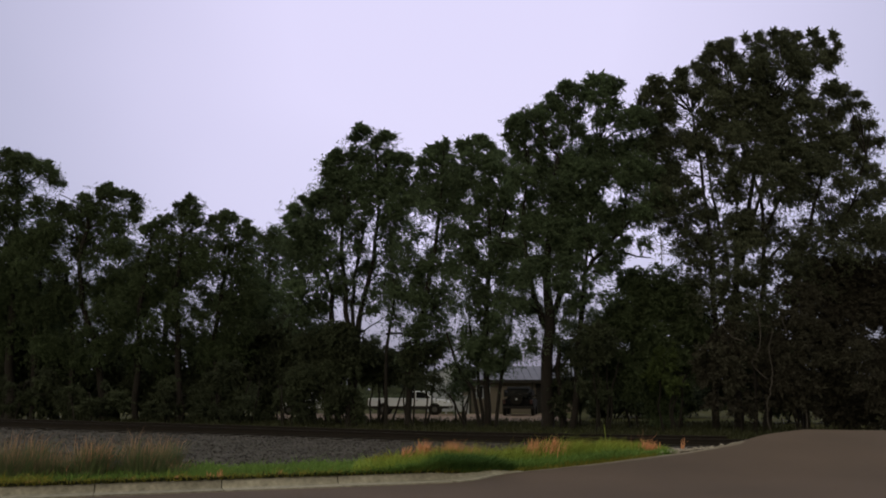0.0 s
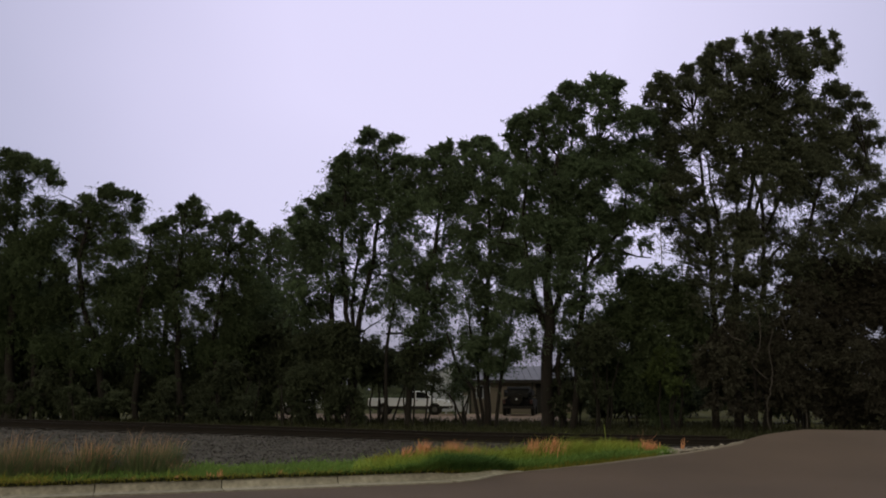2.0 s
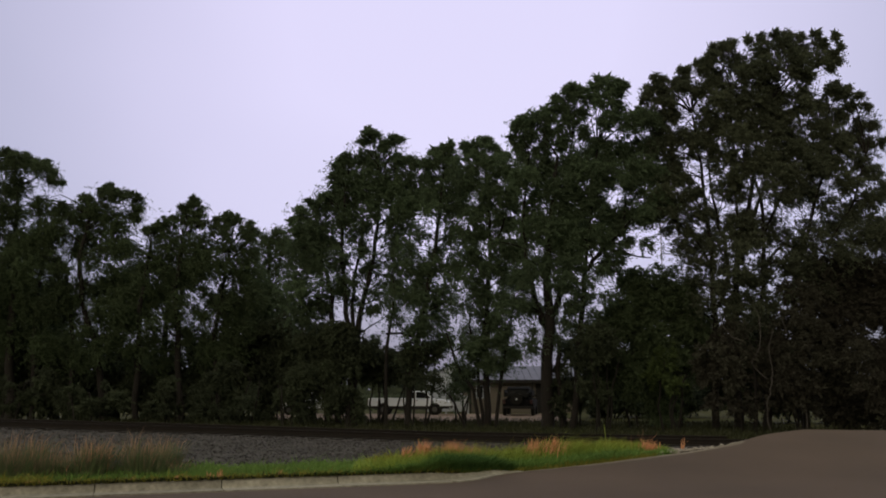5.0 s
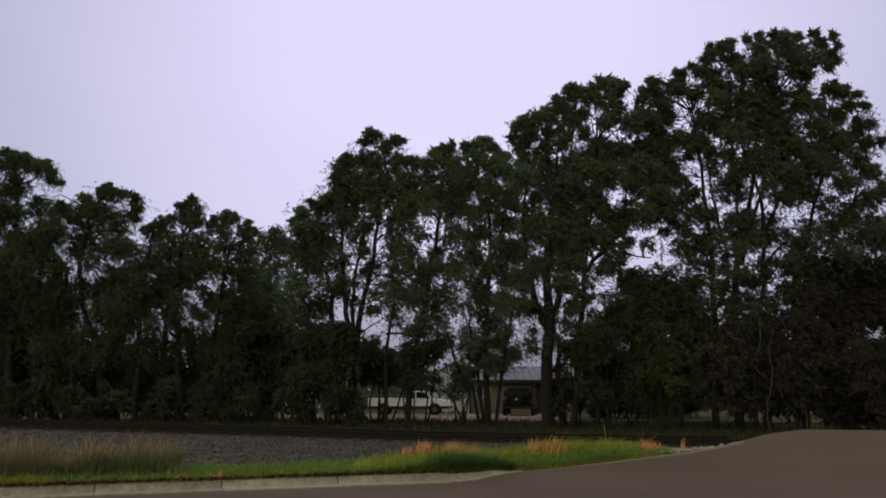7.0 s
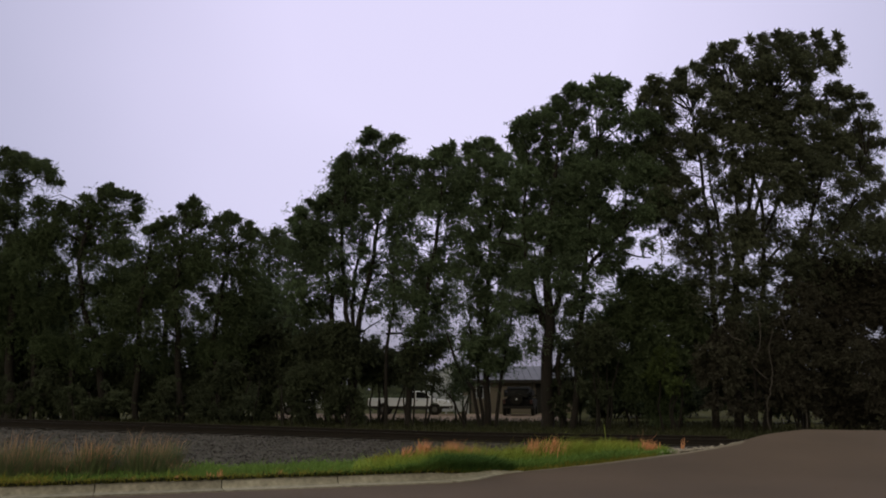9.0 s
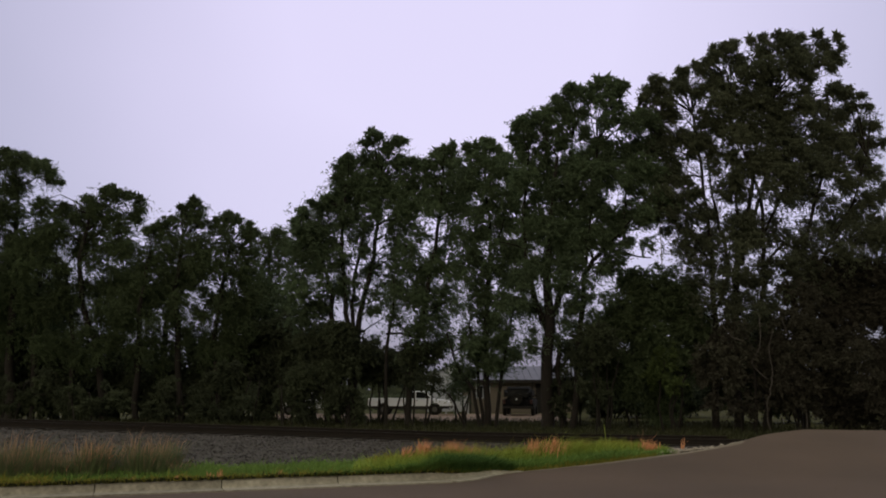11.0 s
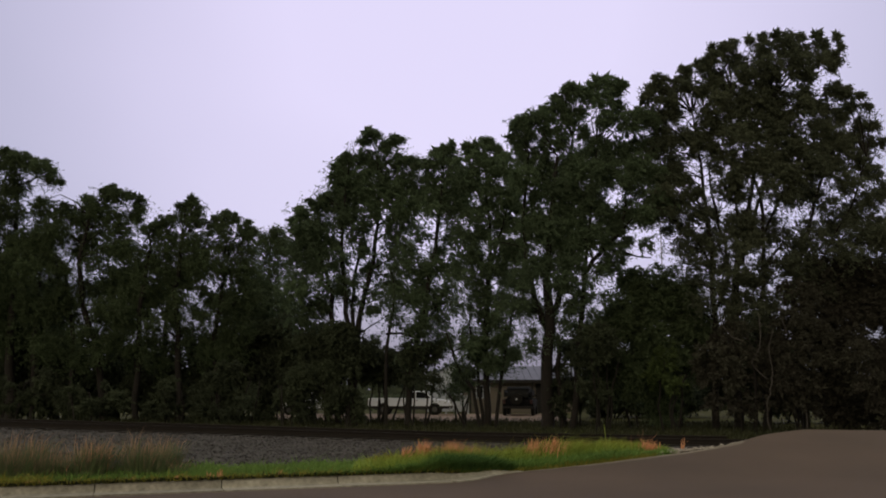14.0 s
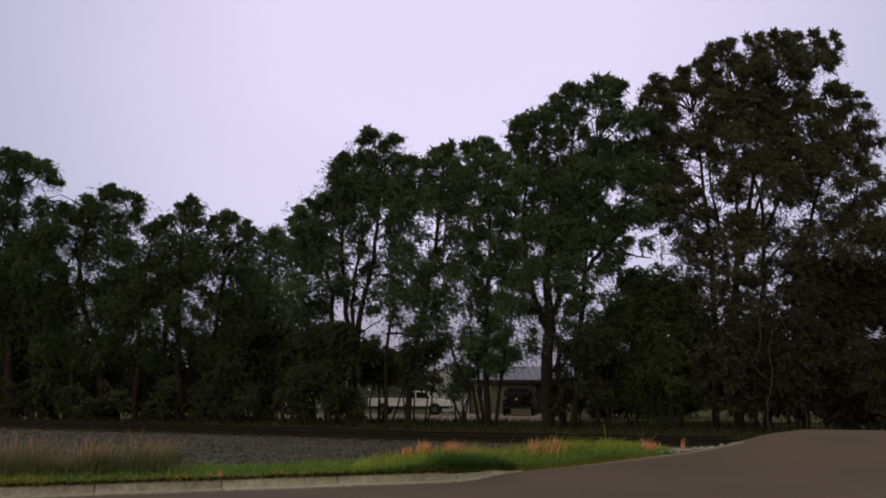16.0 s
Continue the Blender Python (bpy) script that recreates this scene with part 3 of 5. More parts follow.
def limb(verts, faces, a, b, r0, r1, rng, sides=6):
    """A crooked branch from a to b."""
    a, b = np.array(a, float), np.array(b, float)
    d = np.linalg.norm(b - a)
    rows = []
    for t in (0.0, 0.3, 0.6, 0.82, 1.0):
        p = a + (b - a) * t + np.array((0, 0, 0.13 * d * sin(pi * t))) + (rng.normal(0, 0.045 * d, 3) if 0 < t < 1 else 0)
        rows.append((*p, r0 + (r1 - r0) * t))
    tube(verts, faces, rows, sides)


def tree(label, x, y, stems, full, thin=(), tips=(), sway=None, core=(), lift=0.42, wind=0.5, seed=1, depth=1.4, leaf=None, dense=1.6, group="trees along the railway", name="tree", category="tree", bark=None, infill=0.6, size=0.1, twigs=5, lace=2.1):
    """One tree at x, y: stems are rows of (x, z, radius), full, thin, tips and core (inner) the leafy boughs as (x, z, radius), all from the tree's foot."""
    rng = np.random.default_rng(seed)
    top = tagged(new(name), label, category, group)
    top.location = (x, y, 0)
    leaf = leaf or M_LEAF
    verts, faces, joints = [], [], []
    for stem in stems:
        off = rng.uniform(-0.25, 0.25)
        path = []
        for i, (sx, sz, r) in enumerate(stem):
            path.append((sx, off + 0.12 * sin(1.7 * i + seed), -0.15 if sz == 0 else sz, r))
        fine = []
        for (p, q) in zip(path[:-1], path[1:]):
            for t in (0.0, 0.33, 0.66):
                w = np.array(p) + (np.array(q) - np.array(p)) * t
                w[:2] += rng.normal(0, 0.02 + 0.15 * p[3], 2) if t else 0
                fine.append(tuple(w))
        fine.append(path[-1])
        tube(verts, faces, fine, 8)
        joints += fine
    J = np.array(joints) if joints else np.zeros((0, 4))
    lobes = [(lx, lz, r, 1.0) for lx, lz, r in full] + [(lx, lz, r, 0.0) for lx, lz, r in thin] + [(lx, lz, r * 0.9, 1.0) for lx, lz, r in tips] + [(lx, lz, r, 0.5) for lx, lz, r in core]
    # leafy shoots scattered along the stems
    crown_top = max(l[1] for l in lobes)
    for j in joints:
        if 3.0 < j[2] < 0.62 * crown_top and rng.uniform() < infill:
            lobes.append((j[0] + rng.normal(0, 0.7), j[2] + rng.normal(0, 0.3), rng.uniform(0.18, 0.36), 0.0))
    zs = [l[1] for l in lobes]
    z_low, z_top = min(zs), max(zs)
    boughs = []
    for lx, lz, r, solid in lobes:
        ly = rng.uniform(-depth, depth) * (1 - 0.6 * step((lz - z_low) / (z_top - z_low + 0.01))) * (0.25 if r < 0.25 else 1.0)
        c = np.array((lx, ly, lz))
        if len(J):
            cost = np.linalg.norm(J[:, :3] - c, axis=1) + 3.0 * np.maximum(0, J[:, 2] - lz + 0.4 * r)
            j = J[int(np.argmin(cost))]
            r0 = min(0.8 * j[3], 0.012 + 0.01 * np.linalg.norm(j[:3] - c))
            limb(verts, faces, j[:3], c, r0, 0.008, rng)
            for _ in range(twigs if solid else twigs + 3):
                d = rng.normal(size=3)
                d = d / np.linalg.norm(d) * r * np.array((1, 1, 0.9)) + np.array((0.1, 0, 0.05))
                limb(verts, faces, c - d * 0.2, c + 1.25 * d, 0.01, 0.004, rng, 3)
        rx, rz = r * rng.uniform(0.98, 1.2), r * rng.uniform(0.82, 1.0)
        n = int((0.95 * dense if solid else 0.9) * (0.16 / size) ** 2 * pi * (rx + 0.12) * (rz + 0.12) / 0.0022)
        inner = leaf_cloud(rng, 0.6 * rx, 0.6 * r, 0.6 * rz, int(1.6 * pi * rx * rz * 0.36 / 0.008), 0.0, 0.26, 0.14) if solid else None
        big = 1.5 if solid == 0.5 else 1.0
        quads = leaf_cloud(rng, rx, r * rng.uniform(0.9, 1.25), rz, int(n / big ** 2), wind, size * big, size * big * 0.5)
        if inner is not None:
            quads = np.concatenate([quads, inner])
        if lace:
            # boughs that have others over them stray upwards too
            high = float(any(abs(q[0] - lx) < q[2] + 0.2 and q[1] > lz + 0.6 for q in lobes))
            quads = np.concatenate([quads, loose_sprays(rng, r, int(lace * (260 if high else 110) * (r + 0.25)), wind, size * 0.95, high)])
        ob = tagged(leaves_object("bough", quads, leaf, top), kind="stuff")
        ob.location = c
        boughs.append((ob, c, step((lz - z_low) / (z_top - z_low + 0.01)) ** 0.8, rng.uniform(0, 6.28, 3), r))
    if verts:
        mesh_object("trunk", verts, faces, bark or M_BARK_SHADED, top, smooth=True)
    if sway is not None:
        MOVING.append((np.array(sway), boughs, lift))
    return top


def sway_boughs(drift, boughs, lift):
    """Keys every bough of one tree: the drift of its crown, and a small flutter of its own."""
    for ob, c, weight, phase, r in boughs:
        rows = []
        for t in ROW_T:
            late = 0.25 * (phase[0] / 6.28 - 0.5)
            d = float(np.interp(t + late, SWAY_T, drift)) * weight
            f = 0.35 + 0.65 * weight
            dx = d + 0.022 * f * sin(2 * pi * t / (1.3 + 0.1 * phase[1]) + phase[0])
            dz = lift * d + 0.012 * f * sin(2 * pi * t / (1.1 + 0.12 * phase[2]) + phase[1])
            ry = 4.0 * d / 0.4 + 1.6 * f * sin(2 * pi * t / (1.6 + 0.1 * phase[0]) + phase[2])
            rows.append((t, pose(c[0] + dx, c[1], c[2] - dz, 1.2 * f * sin(2 * pi * t / 1.9 + phase[2]), ry, 1.5 * f * sin(2 * pi * t / 2.3 + phase[1]))))
        walk(ob, rows)


def motions():
    for drift, boughs, lift in MOVING:
        sway_boughs(drift, boughs, lift)


def shrub(label, x, y, width, height, low, n, seed, leaf=None, dense=1.25, depth=1.0, stems=4, group="undergrowth along the railway", lobe=0.55, size=0.12):
    """A thicket: several thin stems from the ground and boughs that fill a dome between the heights low and height."""
    rng = np.random.default_rng(seed)
    full = []
    for i in range(n):
        w = 2 * pi * rng.uniform()
        k = rng.uniform() ** 0.45 * rng.uniform(0.85, 1.15)
        lx, h = cos(w) * k * width / 2, (sin(w) * k + 1) / 2
        full.append((lx * (1.0 - 0.25 * h), low + lobe * 0.6 + h * (height - low - lobe * 1.3), lobe * rng.uniform(0.45, 1.25)))
    legs = []
    for i in range(stems):
        s = rng.uniform(-0.4, 0.4) * width
        legs.append([(s * 0.6, 0.0, 0.045), (s * 0.8 + rng.normal(0, 0.1), height * 0.3, 0.035), (s + rng.normal(0, 0.15), height * 0.65, 0.02)])
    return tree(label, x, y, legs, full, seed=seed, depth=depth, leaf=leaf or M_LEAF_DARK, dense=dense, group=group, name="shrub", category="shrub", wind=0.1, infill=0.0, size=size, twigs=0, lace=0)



# ---- the row of trees ----
DRIFT_A = [0.07, 0.02, 0.02, 0.02, 0.02, 0.07, 0.02, 0, 0, 0, 0, 0, 0.02, 0, -0.05, -0.05, -0.12, -0.12, -0.1, -0.05, -0.05, -0.05, -0.05, -0.05, 0]
DRIFT_B = [-0.07, -0.1, -0.07, 0, 0, -0.02, 0, -0.02, 0, -0.02, -0.07, -0.07, -0.02, -0.02, 0, 0.12, 0.07, 0.07, 0.05, 0.07, 0.12, 0.12, 0.07, 0.07, 0.07]
DRIFT_C = [-0.17, -0.17, -0.05, 0, 0, -0.05, 0, 0, 0, 0.07, -0.12, -0.1, 0, 0, 0, 0.02, 0.02, 0.07, 0, -0.05, -0.1, -0.05, -0.1, -0.17, -0.12]
DRIFT_D = [-0.47, -0.42, -0.29, -0.17, -0.1, -0.15, -0.2, -0.12, -0.07, -0.07, 0, 0.07, 0, -0.05, -0.05, 0.1, -0.02, -0.05, 0.07, 0.02, -0.05, -0.02, -0.05, -0.05, -0.12]
DRIFT_E = [-0.2, -0.2, -0.15, -0.15, -0.07, 0, -0.05, -0.05, 0, 0, 0, 0.07, 0.1, 0.1, 0.07, 0.1, 0, 0, 0.1, 0.1, 0.07, -0.05, -0.05, 0, 0.02]
DRIFT_F = [-0.24, -0.24, -0.24, -0.22, -0.17, -0.17, -0.1, 0, 0, -0.07, 0, 0.12, 0.15, 0, 0, -0.02, -0.07, -0.07, 0, 0, -0.07, -0.15, -0.07, -0.07, -0.07]
DRIFT_M = [-0.22, -0.12, -0.05, 0, 0.05, 0.1, 0.12, 0.02, 0, -0.27, -0.32, -0.32, -0.29, -0.27, -0.24, -0.17, -0.37, -0.29, -0.22, -0.15, -0.07, 0, 0.02, 0.02, -0.12]
DRIFT_G = [-0.15, -0.15, -0.07, -0.07, -0.12, -0.12, -0.07, 0, 0, -0.12, -0.12, -0.15, -0.12, -0.02, 0, 0, -0.02, -0.12, -0.12, -0.07, -0.02, -0.02, -0.02, 0, -0.12]
tree("leafy dark green elm in a dense railway thicket", -21.40, 43.00,
     [[(0.02, 0.00, 0.262), (-0.28, 4.13, 0.205), (-0.40, 8.45, 0.146), (-0.55, 12.01, 0.074)],
      [(1.14, 0.00, 0.141), (0.86, 4.13, 0.113), (0.94, 7.86, 0.073)]],
     [(-1.69, 13.43, 0.75), (-0.55, 13.18, 0.66), (0.65, 12.88, 0.58), (1.25, 12.22, 0.32), (-0.75, 11.98, 0.80), (-1.42, 11.92, 0.69), (-0.87, 10.57, 1.03), (-1.97, 9.83, 1.14), (-1.65, 7.78, 1.27), (-0.42, 8.65, 1.08), (-0.40, 6.62, 1.27), (-1.90, 5.75, 1.40), (0.96, 5.75, 1.12), (0.78, 4.47, 1.12), (-0.49, 4.33, 1.26), (1.83, 3.76, 0.72)],
     [(-0.76, 9.33, 0.60), (0.40, 10.07, 0.50), (1.17, 8.74, 0.50)],
     [(-1.44, 13.91, 0.23), (-0.98, 13.67, 0.23), (-0.39, 13.67, 0.23), (-0.07, 13.37, 0.20), (0.67, 13.31, 0.23), (1.07, 12.76, 0.20), (1.49, 12.22, 0.20)], DRIFT_A, seed=11, dense=1.2, lace=2.3, leaf=M_LEAF_OLIVE)
tree("dark green elm with a windswept top in the thicket", -17.07, 42.00,
     [[(0.70, 0.00, 0.197), (0.03, 3.79, 0.160), (-0.79, 6.02, 0.141), (-0.98, 8.00, 0.112), (-0.69, 10.30, 0.072)],
      [(-1.08, 0.00, 0.138), (-1.24, 4.07, 0.110), (-1.87, 7.72, 0.081)]],
     [(-3.28, 10.74, 0.67), (-2.41, 10.45, 0.73), (-1.39, 10.22, 0.72), (-0.88, 11.03, 0.39), (0.01, 11.38, 0.42), (0.73, 11.24, 0.56), (1.50, 10.80, 0.36), (1.31, 10.22, 0.31), (-0.41, 10.45, 0.73), (0.46, 10.07, 0.67), (0.93, 9.49, 0.47), (-2.46, 9.29, 0.94), (-0.90, 9.29, 0.94), (0.40, 8.83, 0.78), (-3.72, 9.06, 0.94), (1.27, 8.49, 0.78), (-1.66, 6.08, 0.82), (0.65, 7.06, 0.94), (1.28, 6.08, 0.93), (0.18, 5.66, 0.66), (-2.32, 5.52, 0.77), (-3.30, 7.35, 0.83), (-1.90, 7.40, 0.44), (0.81, 4.68, 0.65), (-1.63, 3.65, 0.65), (0.74, 3.57, 0.60), (-0.47, 3.02, 0.65), (1.27, 3.99, 0.49)],
     [(-2.52, 8.15, 0.44), (-1.41, 8.43, 0.50), (-0.37, 7.72, 0.50), (-0.13, 8.29, 0.44), (-1.16, 4.85, 0.44), (-0.15, 4.35, 0.44), (-0.48, 5.18, 0.36), (-0.09, 4.76, 0.30), (-0.73, 6.72, 0.28), (-1.85, 7.49, 0.50), (-1.56, 8.57, 0.50), (-3.33, 7.72, 0.40), (-1.16, 6.92, 0.42), (-1.17, 5.88, 0.36), (-3.36, 8.80, 0.50), (-2.27, 9.38, 0.42), (-1.39, 9.00, 0.42), (-4.35, 8.15, 0.50)],
     [(-0.21, 11.68, 0.22), (0.21, 11.76, 0.20), (0.58, 11.47, 0.25), (1.10, 11.38, 0.25), (1.54, 11.18, 0.22), (1.74, 10.60, 0.20), (1.60, 10.10, 0.20), (-1.03, 11.18, 0.22), (-3.36, 11.03, 0.22), (-2.15, 10.83, 0.20)], DRIFT_B, seed=12, dense=1.2, lace=2.3, leaf=M_LEAF_OLIVE)
tree("broad dark green elm with open sky between its boughs", -12.92, 41.00,
     [[(-1.64, 0.00, 0.163), (-1.80, 3.47, 0.146), (-1.76, 5.64, 0.118), (-1.40, 8.41, 0.070)],
      [(0.49, 0.00, 0.163), (0.18, 4.01, 0.146), (-0.10, 6.19, 0.118), (0.23, 8.97, 0.070)],
      [(2.28, 0.00, 0.134), (1.83, 4.01, 0.107), (2.36, 7.57, 0.079)]],
     [(-1.36, 9.28, 0.54), (-0.60, 9.50, 0.54), (0.09, 10.13, 0.49), (0.71, 10.47, 0.33), (0.94, 9.73, 0.27), (1.62, 9.50, 0.43), (2.32, 9.84, 0.44), (3.06, 9.45, 0.35), (3.41, 8.94, 0.33), (-0.44, 8.60, 0.92), (0.94, 8.60, 0.81), (2.18, 8.55, 0.65), (3.16, 8.32, 0.65), (-1.45, 7.91, 0.92), (0.03, 7.49, 1.02), (1.54, 7.54, 1.02), (3.06, 7.35, 0.92), (-1.55, 6.24, 0.91), (2.29, 5.97, 0.91), (3.52, 5.97, 0.86), (-0.34, 6.66, 0.54), (-2.31, 5.15, 0.64), (-0.69, 5.42, 0.48), (1.10, 5.15, 0.43), (3.03, 4.47, 0.80), (-0.18, 3.66, 0.53), (1.58, 3.52, 0.64), (0.02, 5.01, 0.37), (2.67, 3.39, 0.69), (-0.82, 2.99, 0.53), (-2.06, 3.39, 0.42)],
     [(0.61, 9.67, 0.33), (2.52, 9.14, 0.38), (0.39, 5.78, 0.48), (-1.03, 4.28, 0.53), (0.73, 4.42, 0.53), (2.07, 4.88, 0.48), (1.18, 6.33, 0.38), (-0.24, 4.69, 0.32), (-1.01, 3.87, 0.37), (-0.65, 4.69, 0.32), (-0.64, 7.02, 0.40), (0.81, 8.41, 0.50), (-2.03, 7.29, 0.40), (-1.97, 6.33, 0.40), (-0.37, 7.07, 0.42), (0.90, 6.52, 0.36), (2.37, 7.29, 0.40)],
     [(0.61, 10.87, 0.16), (0.43, 10.61, 0.22), (0.87, 10.13, 0.19), (0.02, 10.47, 0.22), (-0.46, 9.90, 0.22), (-1.18, 9.53, 0.22), (-1.70, 9.39, 0.19), (2.37, 10.10, 0.22), (2.71, 9.96, 0.22), (3.38, 9.67, 0.16), (3.65, 9.33, 0.16), (1.71, 9.81, 0.19)], DRIFT_C, seed=13, dense=1.2, lace=2.3, leaf=M_LEAF_OLIVE)
tree("dense dark elm standing behind the row", -20.05, 45.00,
     [[(-0.13, 0.00, 0.190), (-0.37, 4.24, 0.150), (-0.39, 7.24, 0.087)],
      [(3.09, 0.00, 0.148), (2.81, 4.24, 0.107), (2.92, 7.24, 0.065)]],
     [(-1.85, 8.67, 0.71), (-0.37, 7.00, 0.71), (-1.40, 6.70, 0.88), (2.20, 6.79, 0.77), (3.22, 7.39, 0.83), (-0.41, 5.50, 0.59), (-1.54, 4.75, 0.94), (2.88, 5.50, 0.70), (-0.03, 4.39, 0.53), (0.90, 3.86, 0.52), (-2.99, 7.76, 1.00), (-3.14, 5.95, 1.17), (-2.22, 3.86, 0.99), (2.60, 2.98, 0.75), (3.72, 6.55, 0.65)],
     [(1.01, 6.64, 0.47), (1.99, 5.44, 0.41), (-1.08, 8.46, 0.41), (1.97, 8.00, 0.41)],
     [], DRIFT_A, seed=14, leaf=M_LEAF_OLIVE, infill=0.2)
tree("dense dark elm standing behind the row", -13.01, 44.00,
     [[(-1.14, 0.00, 0.186), (-1.31, 4.19, 0.147), (-1.23, 7.12, 0.085)],
      [(2.01, 0.00, 0.165), (1.78, 4.19, 0.126), (1.42, 7.12, 0.064)]],
     [(-3.03, 7.68, 0.69), (-1.54, 7.38, 0.81), (-0.36, 7.27, 0.58), (-1.93, 6.38, 0.63), (1.02, 6.14, 0.63), (2.21, 5.70, 0.86), (3.39, 5.41, 0.86), (1.84, 4.10, 0.74), (-2.91, 5.70, 0.52), (-1.19, 6.29, 0.40), (3.19, 7.03, 0.81), (0.06, 7.92, 0.69), (2.87, 3.81, 0.74), (4.44, 4.68, 0.74), (3.79, 6.44, 0.81), (0.86, 3.23, 0.63), (-1.01, 2.94, 0.62), (-2.44, 2.66, 0.62)],
     [(0.16, 5.70, 0.34), (-2.16, 5.29, 0.40), (-0.80, 4.48, 0.40), (-3.15, 4.71, 0.34), (0.67, 4.24, 0.40)],
     [], DRIFT_C, seed=15, leaf=M_LEAF_OLIVE, infill=0.2)
tree("slender sparse elm standing behind the row", -9.82, 48.00,
     [[(0.16, 0.00, 0.135), (-0.06, 4.42, 0.114), (-0.07, 9.57, 0.058)]],
     [(0.29, 10.39, 0.51), (0.80, 9.80, 0.51), (0.74, 6.23, 0.94)],
     [(-0.61, 10.23, 0.57), (-0.33, 9.57, 0.76), (0.48, 9.57, 0.70), (-0.30, 8.59, 0.76), (0.67, 8.59, 0.63), (0.05, 7.78, 0.69)],
     [], DRIFT_C, seed=16, leaf=M_LEAF_OLIVE)
tree("tall forked green elm swaying in the wind", -3.95, 37.00,
     [[(0.13, 0.00, 0.173), (0.14, 3.29, 0.149), (0.40, 5.25, 0.115), (0.75, 6.74, 0.098), (1.05, 8.76, 0.072), (1.13, 10.81, 0.045)],
      [(-0.48, 0.00, 0.130), (-0.75, 3.77, 0.115), (-0.89, 5.74, 0.107), (-1.36, 6.99, 0.071), (-1.64, 8.25, 0.045)],
      [(-0.00, 3.29, 0.123), (-0.29, 5.74, 0.098), (-0.53, 7.74, 0.081), (-0.38, 10.30, 0.045)],
      [(0.13, 3.77, 0.106), (-0.04, 5.25, 0.080), (0.13, 6.99, 0.063), (0.55, 9.01, 0.045)]],
     [(0.72, 12.75, 0.37), (1.31, 12.25, 0.32), (1.76, 12.70, 0.22), (0.30, 12.04, 0.42), (-0.46, 11.78, 0.42), (-0.68, 11.26, 0.22), (0.81, 11.65, 0.60), (1.82, 11.65, 0.50), (2.59, 11.52, 0.45), (-0.91, 10.48, 0.30), (-0.57, 10.87, 0.64), (0.19, 11.00, 0.64), (-1.62, 9.65, 0.37), (-2.29, 9.22, 0.37), (-0.93, 9.96, 0.64), (0.58, 10.35, 0.69), (1.84, 10.48, 0.69), (2.72, 10.35, 0.54), (-2.60, 8.68, 0.44), (-1.65, 8.89, 0.69), (-0.41, 9.19, 0.59), (0.84, 9.45, 0.54), (2.15, 9.40, 0.59), (-2.62, 7.67, 0.59), (-1.88, 7.92, 0.64), (-1.01, 8.05, 0.34), (-2.71, 6.41, 0.63), (-1.60, 6.79, 0.32), (-0.59, 5.97, 0.24), (-1.27, 5.22, 0.29), (0.68, 6.91, 0.22), (0.85, 5.05, 0.24), (1.92, 6.16, 0.34)],
     [(0.35, 8.63, 0.44), (1.60, 8.63, 0.59), (2.48, 8.76, 0.44), (-1.24, 6.99, 0.44), (-0.62, 7.37, 0.39), (1.61, 7.49, 0.63), (0.37, 7.49, 0.34), (2.24, 6.74, 0.49), (1.38, 6.24, 0.63), (-1.58, 5.74, 0.44), (1.64, 5.37, 0.58), (-1.56, 5.00, 0.43), (1.89, 4.51, 0.34), (-0.61, 6.49, 0.34), (0.38, 6.74, 0.34), (0.89, 5.62, 0.34), (2.37, 5.74, 0.44), (2.61, 7.37, 0.39), (1.86, 8.00, 0.44), (-0.97, 6.11, 0.29), (-1.01, 8.12, 0.40), (-0.82, 6.99, 0.38), (-0.09, 8.30, 0.36), (0.36, 7.79, 0.30), (0.80, 7.04, 0.34), (-0.41, 6.29, 0.34), (-1.22, 6.11, 0.34), (0.40, 8.81, 0.36), (-0.66, 8.94, 0.40), (-1.63, 7.74, 0.40), (0.14, 6.11, 0.25), (1.60, 8.89, 0.36), (2.22, 9.14, 0.36), (1.86, 8.00, 0.34), (-2.14, 8.12, 0.40)],
     [(0.67, 13.04, 0.17), (1.00, 12.88, 0.17), (0.42, 12.62, 0.20), (1.43, 12.56, 0.17), (1.81, 12.77, 0.15), (2.04, 12.70, 0.12), (-0.66, 11.78, 0.15), (-0.78, 11.46, 0.15), (-0.87, 11.02, 0.12), (-0.41, 11.99, 0.15), (-1.98, 9.86, 0.15), (-1.73, 9.76, 0.15), (-2.37, 9.50, 0.17), (-1.35, 10.01, 0.15), (-2.66, 9.09, 0.20), (2.20, 11.80, 0.17), (2.51, 11.72, 0.17)], DRIFT_D, seed=17, infill=0.3, lace=1.8, core=[(-1.30, 9.99, 0.39), (-1.64, 8.45, 0.49), (-2.14, 8.38, 0.49), (-0.05, 10.30, 0.54), (1.20, 10.81, 0.54), (2.34, 10.94, 0.45), (-0.17, 9.73, 0.44), (1.34, 10.04, 0.54), (2.72, 9.73, 0.39), (-2.32, 5.74, 0.58), (-1.98, 6.99, 0.44), (-2.29, 4.75, 0.63)])
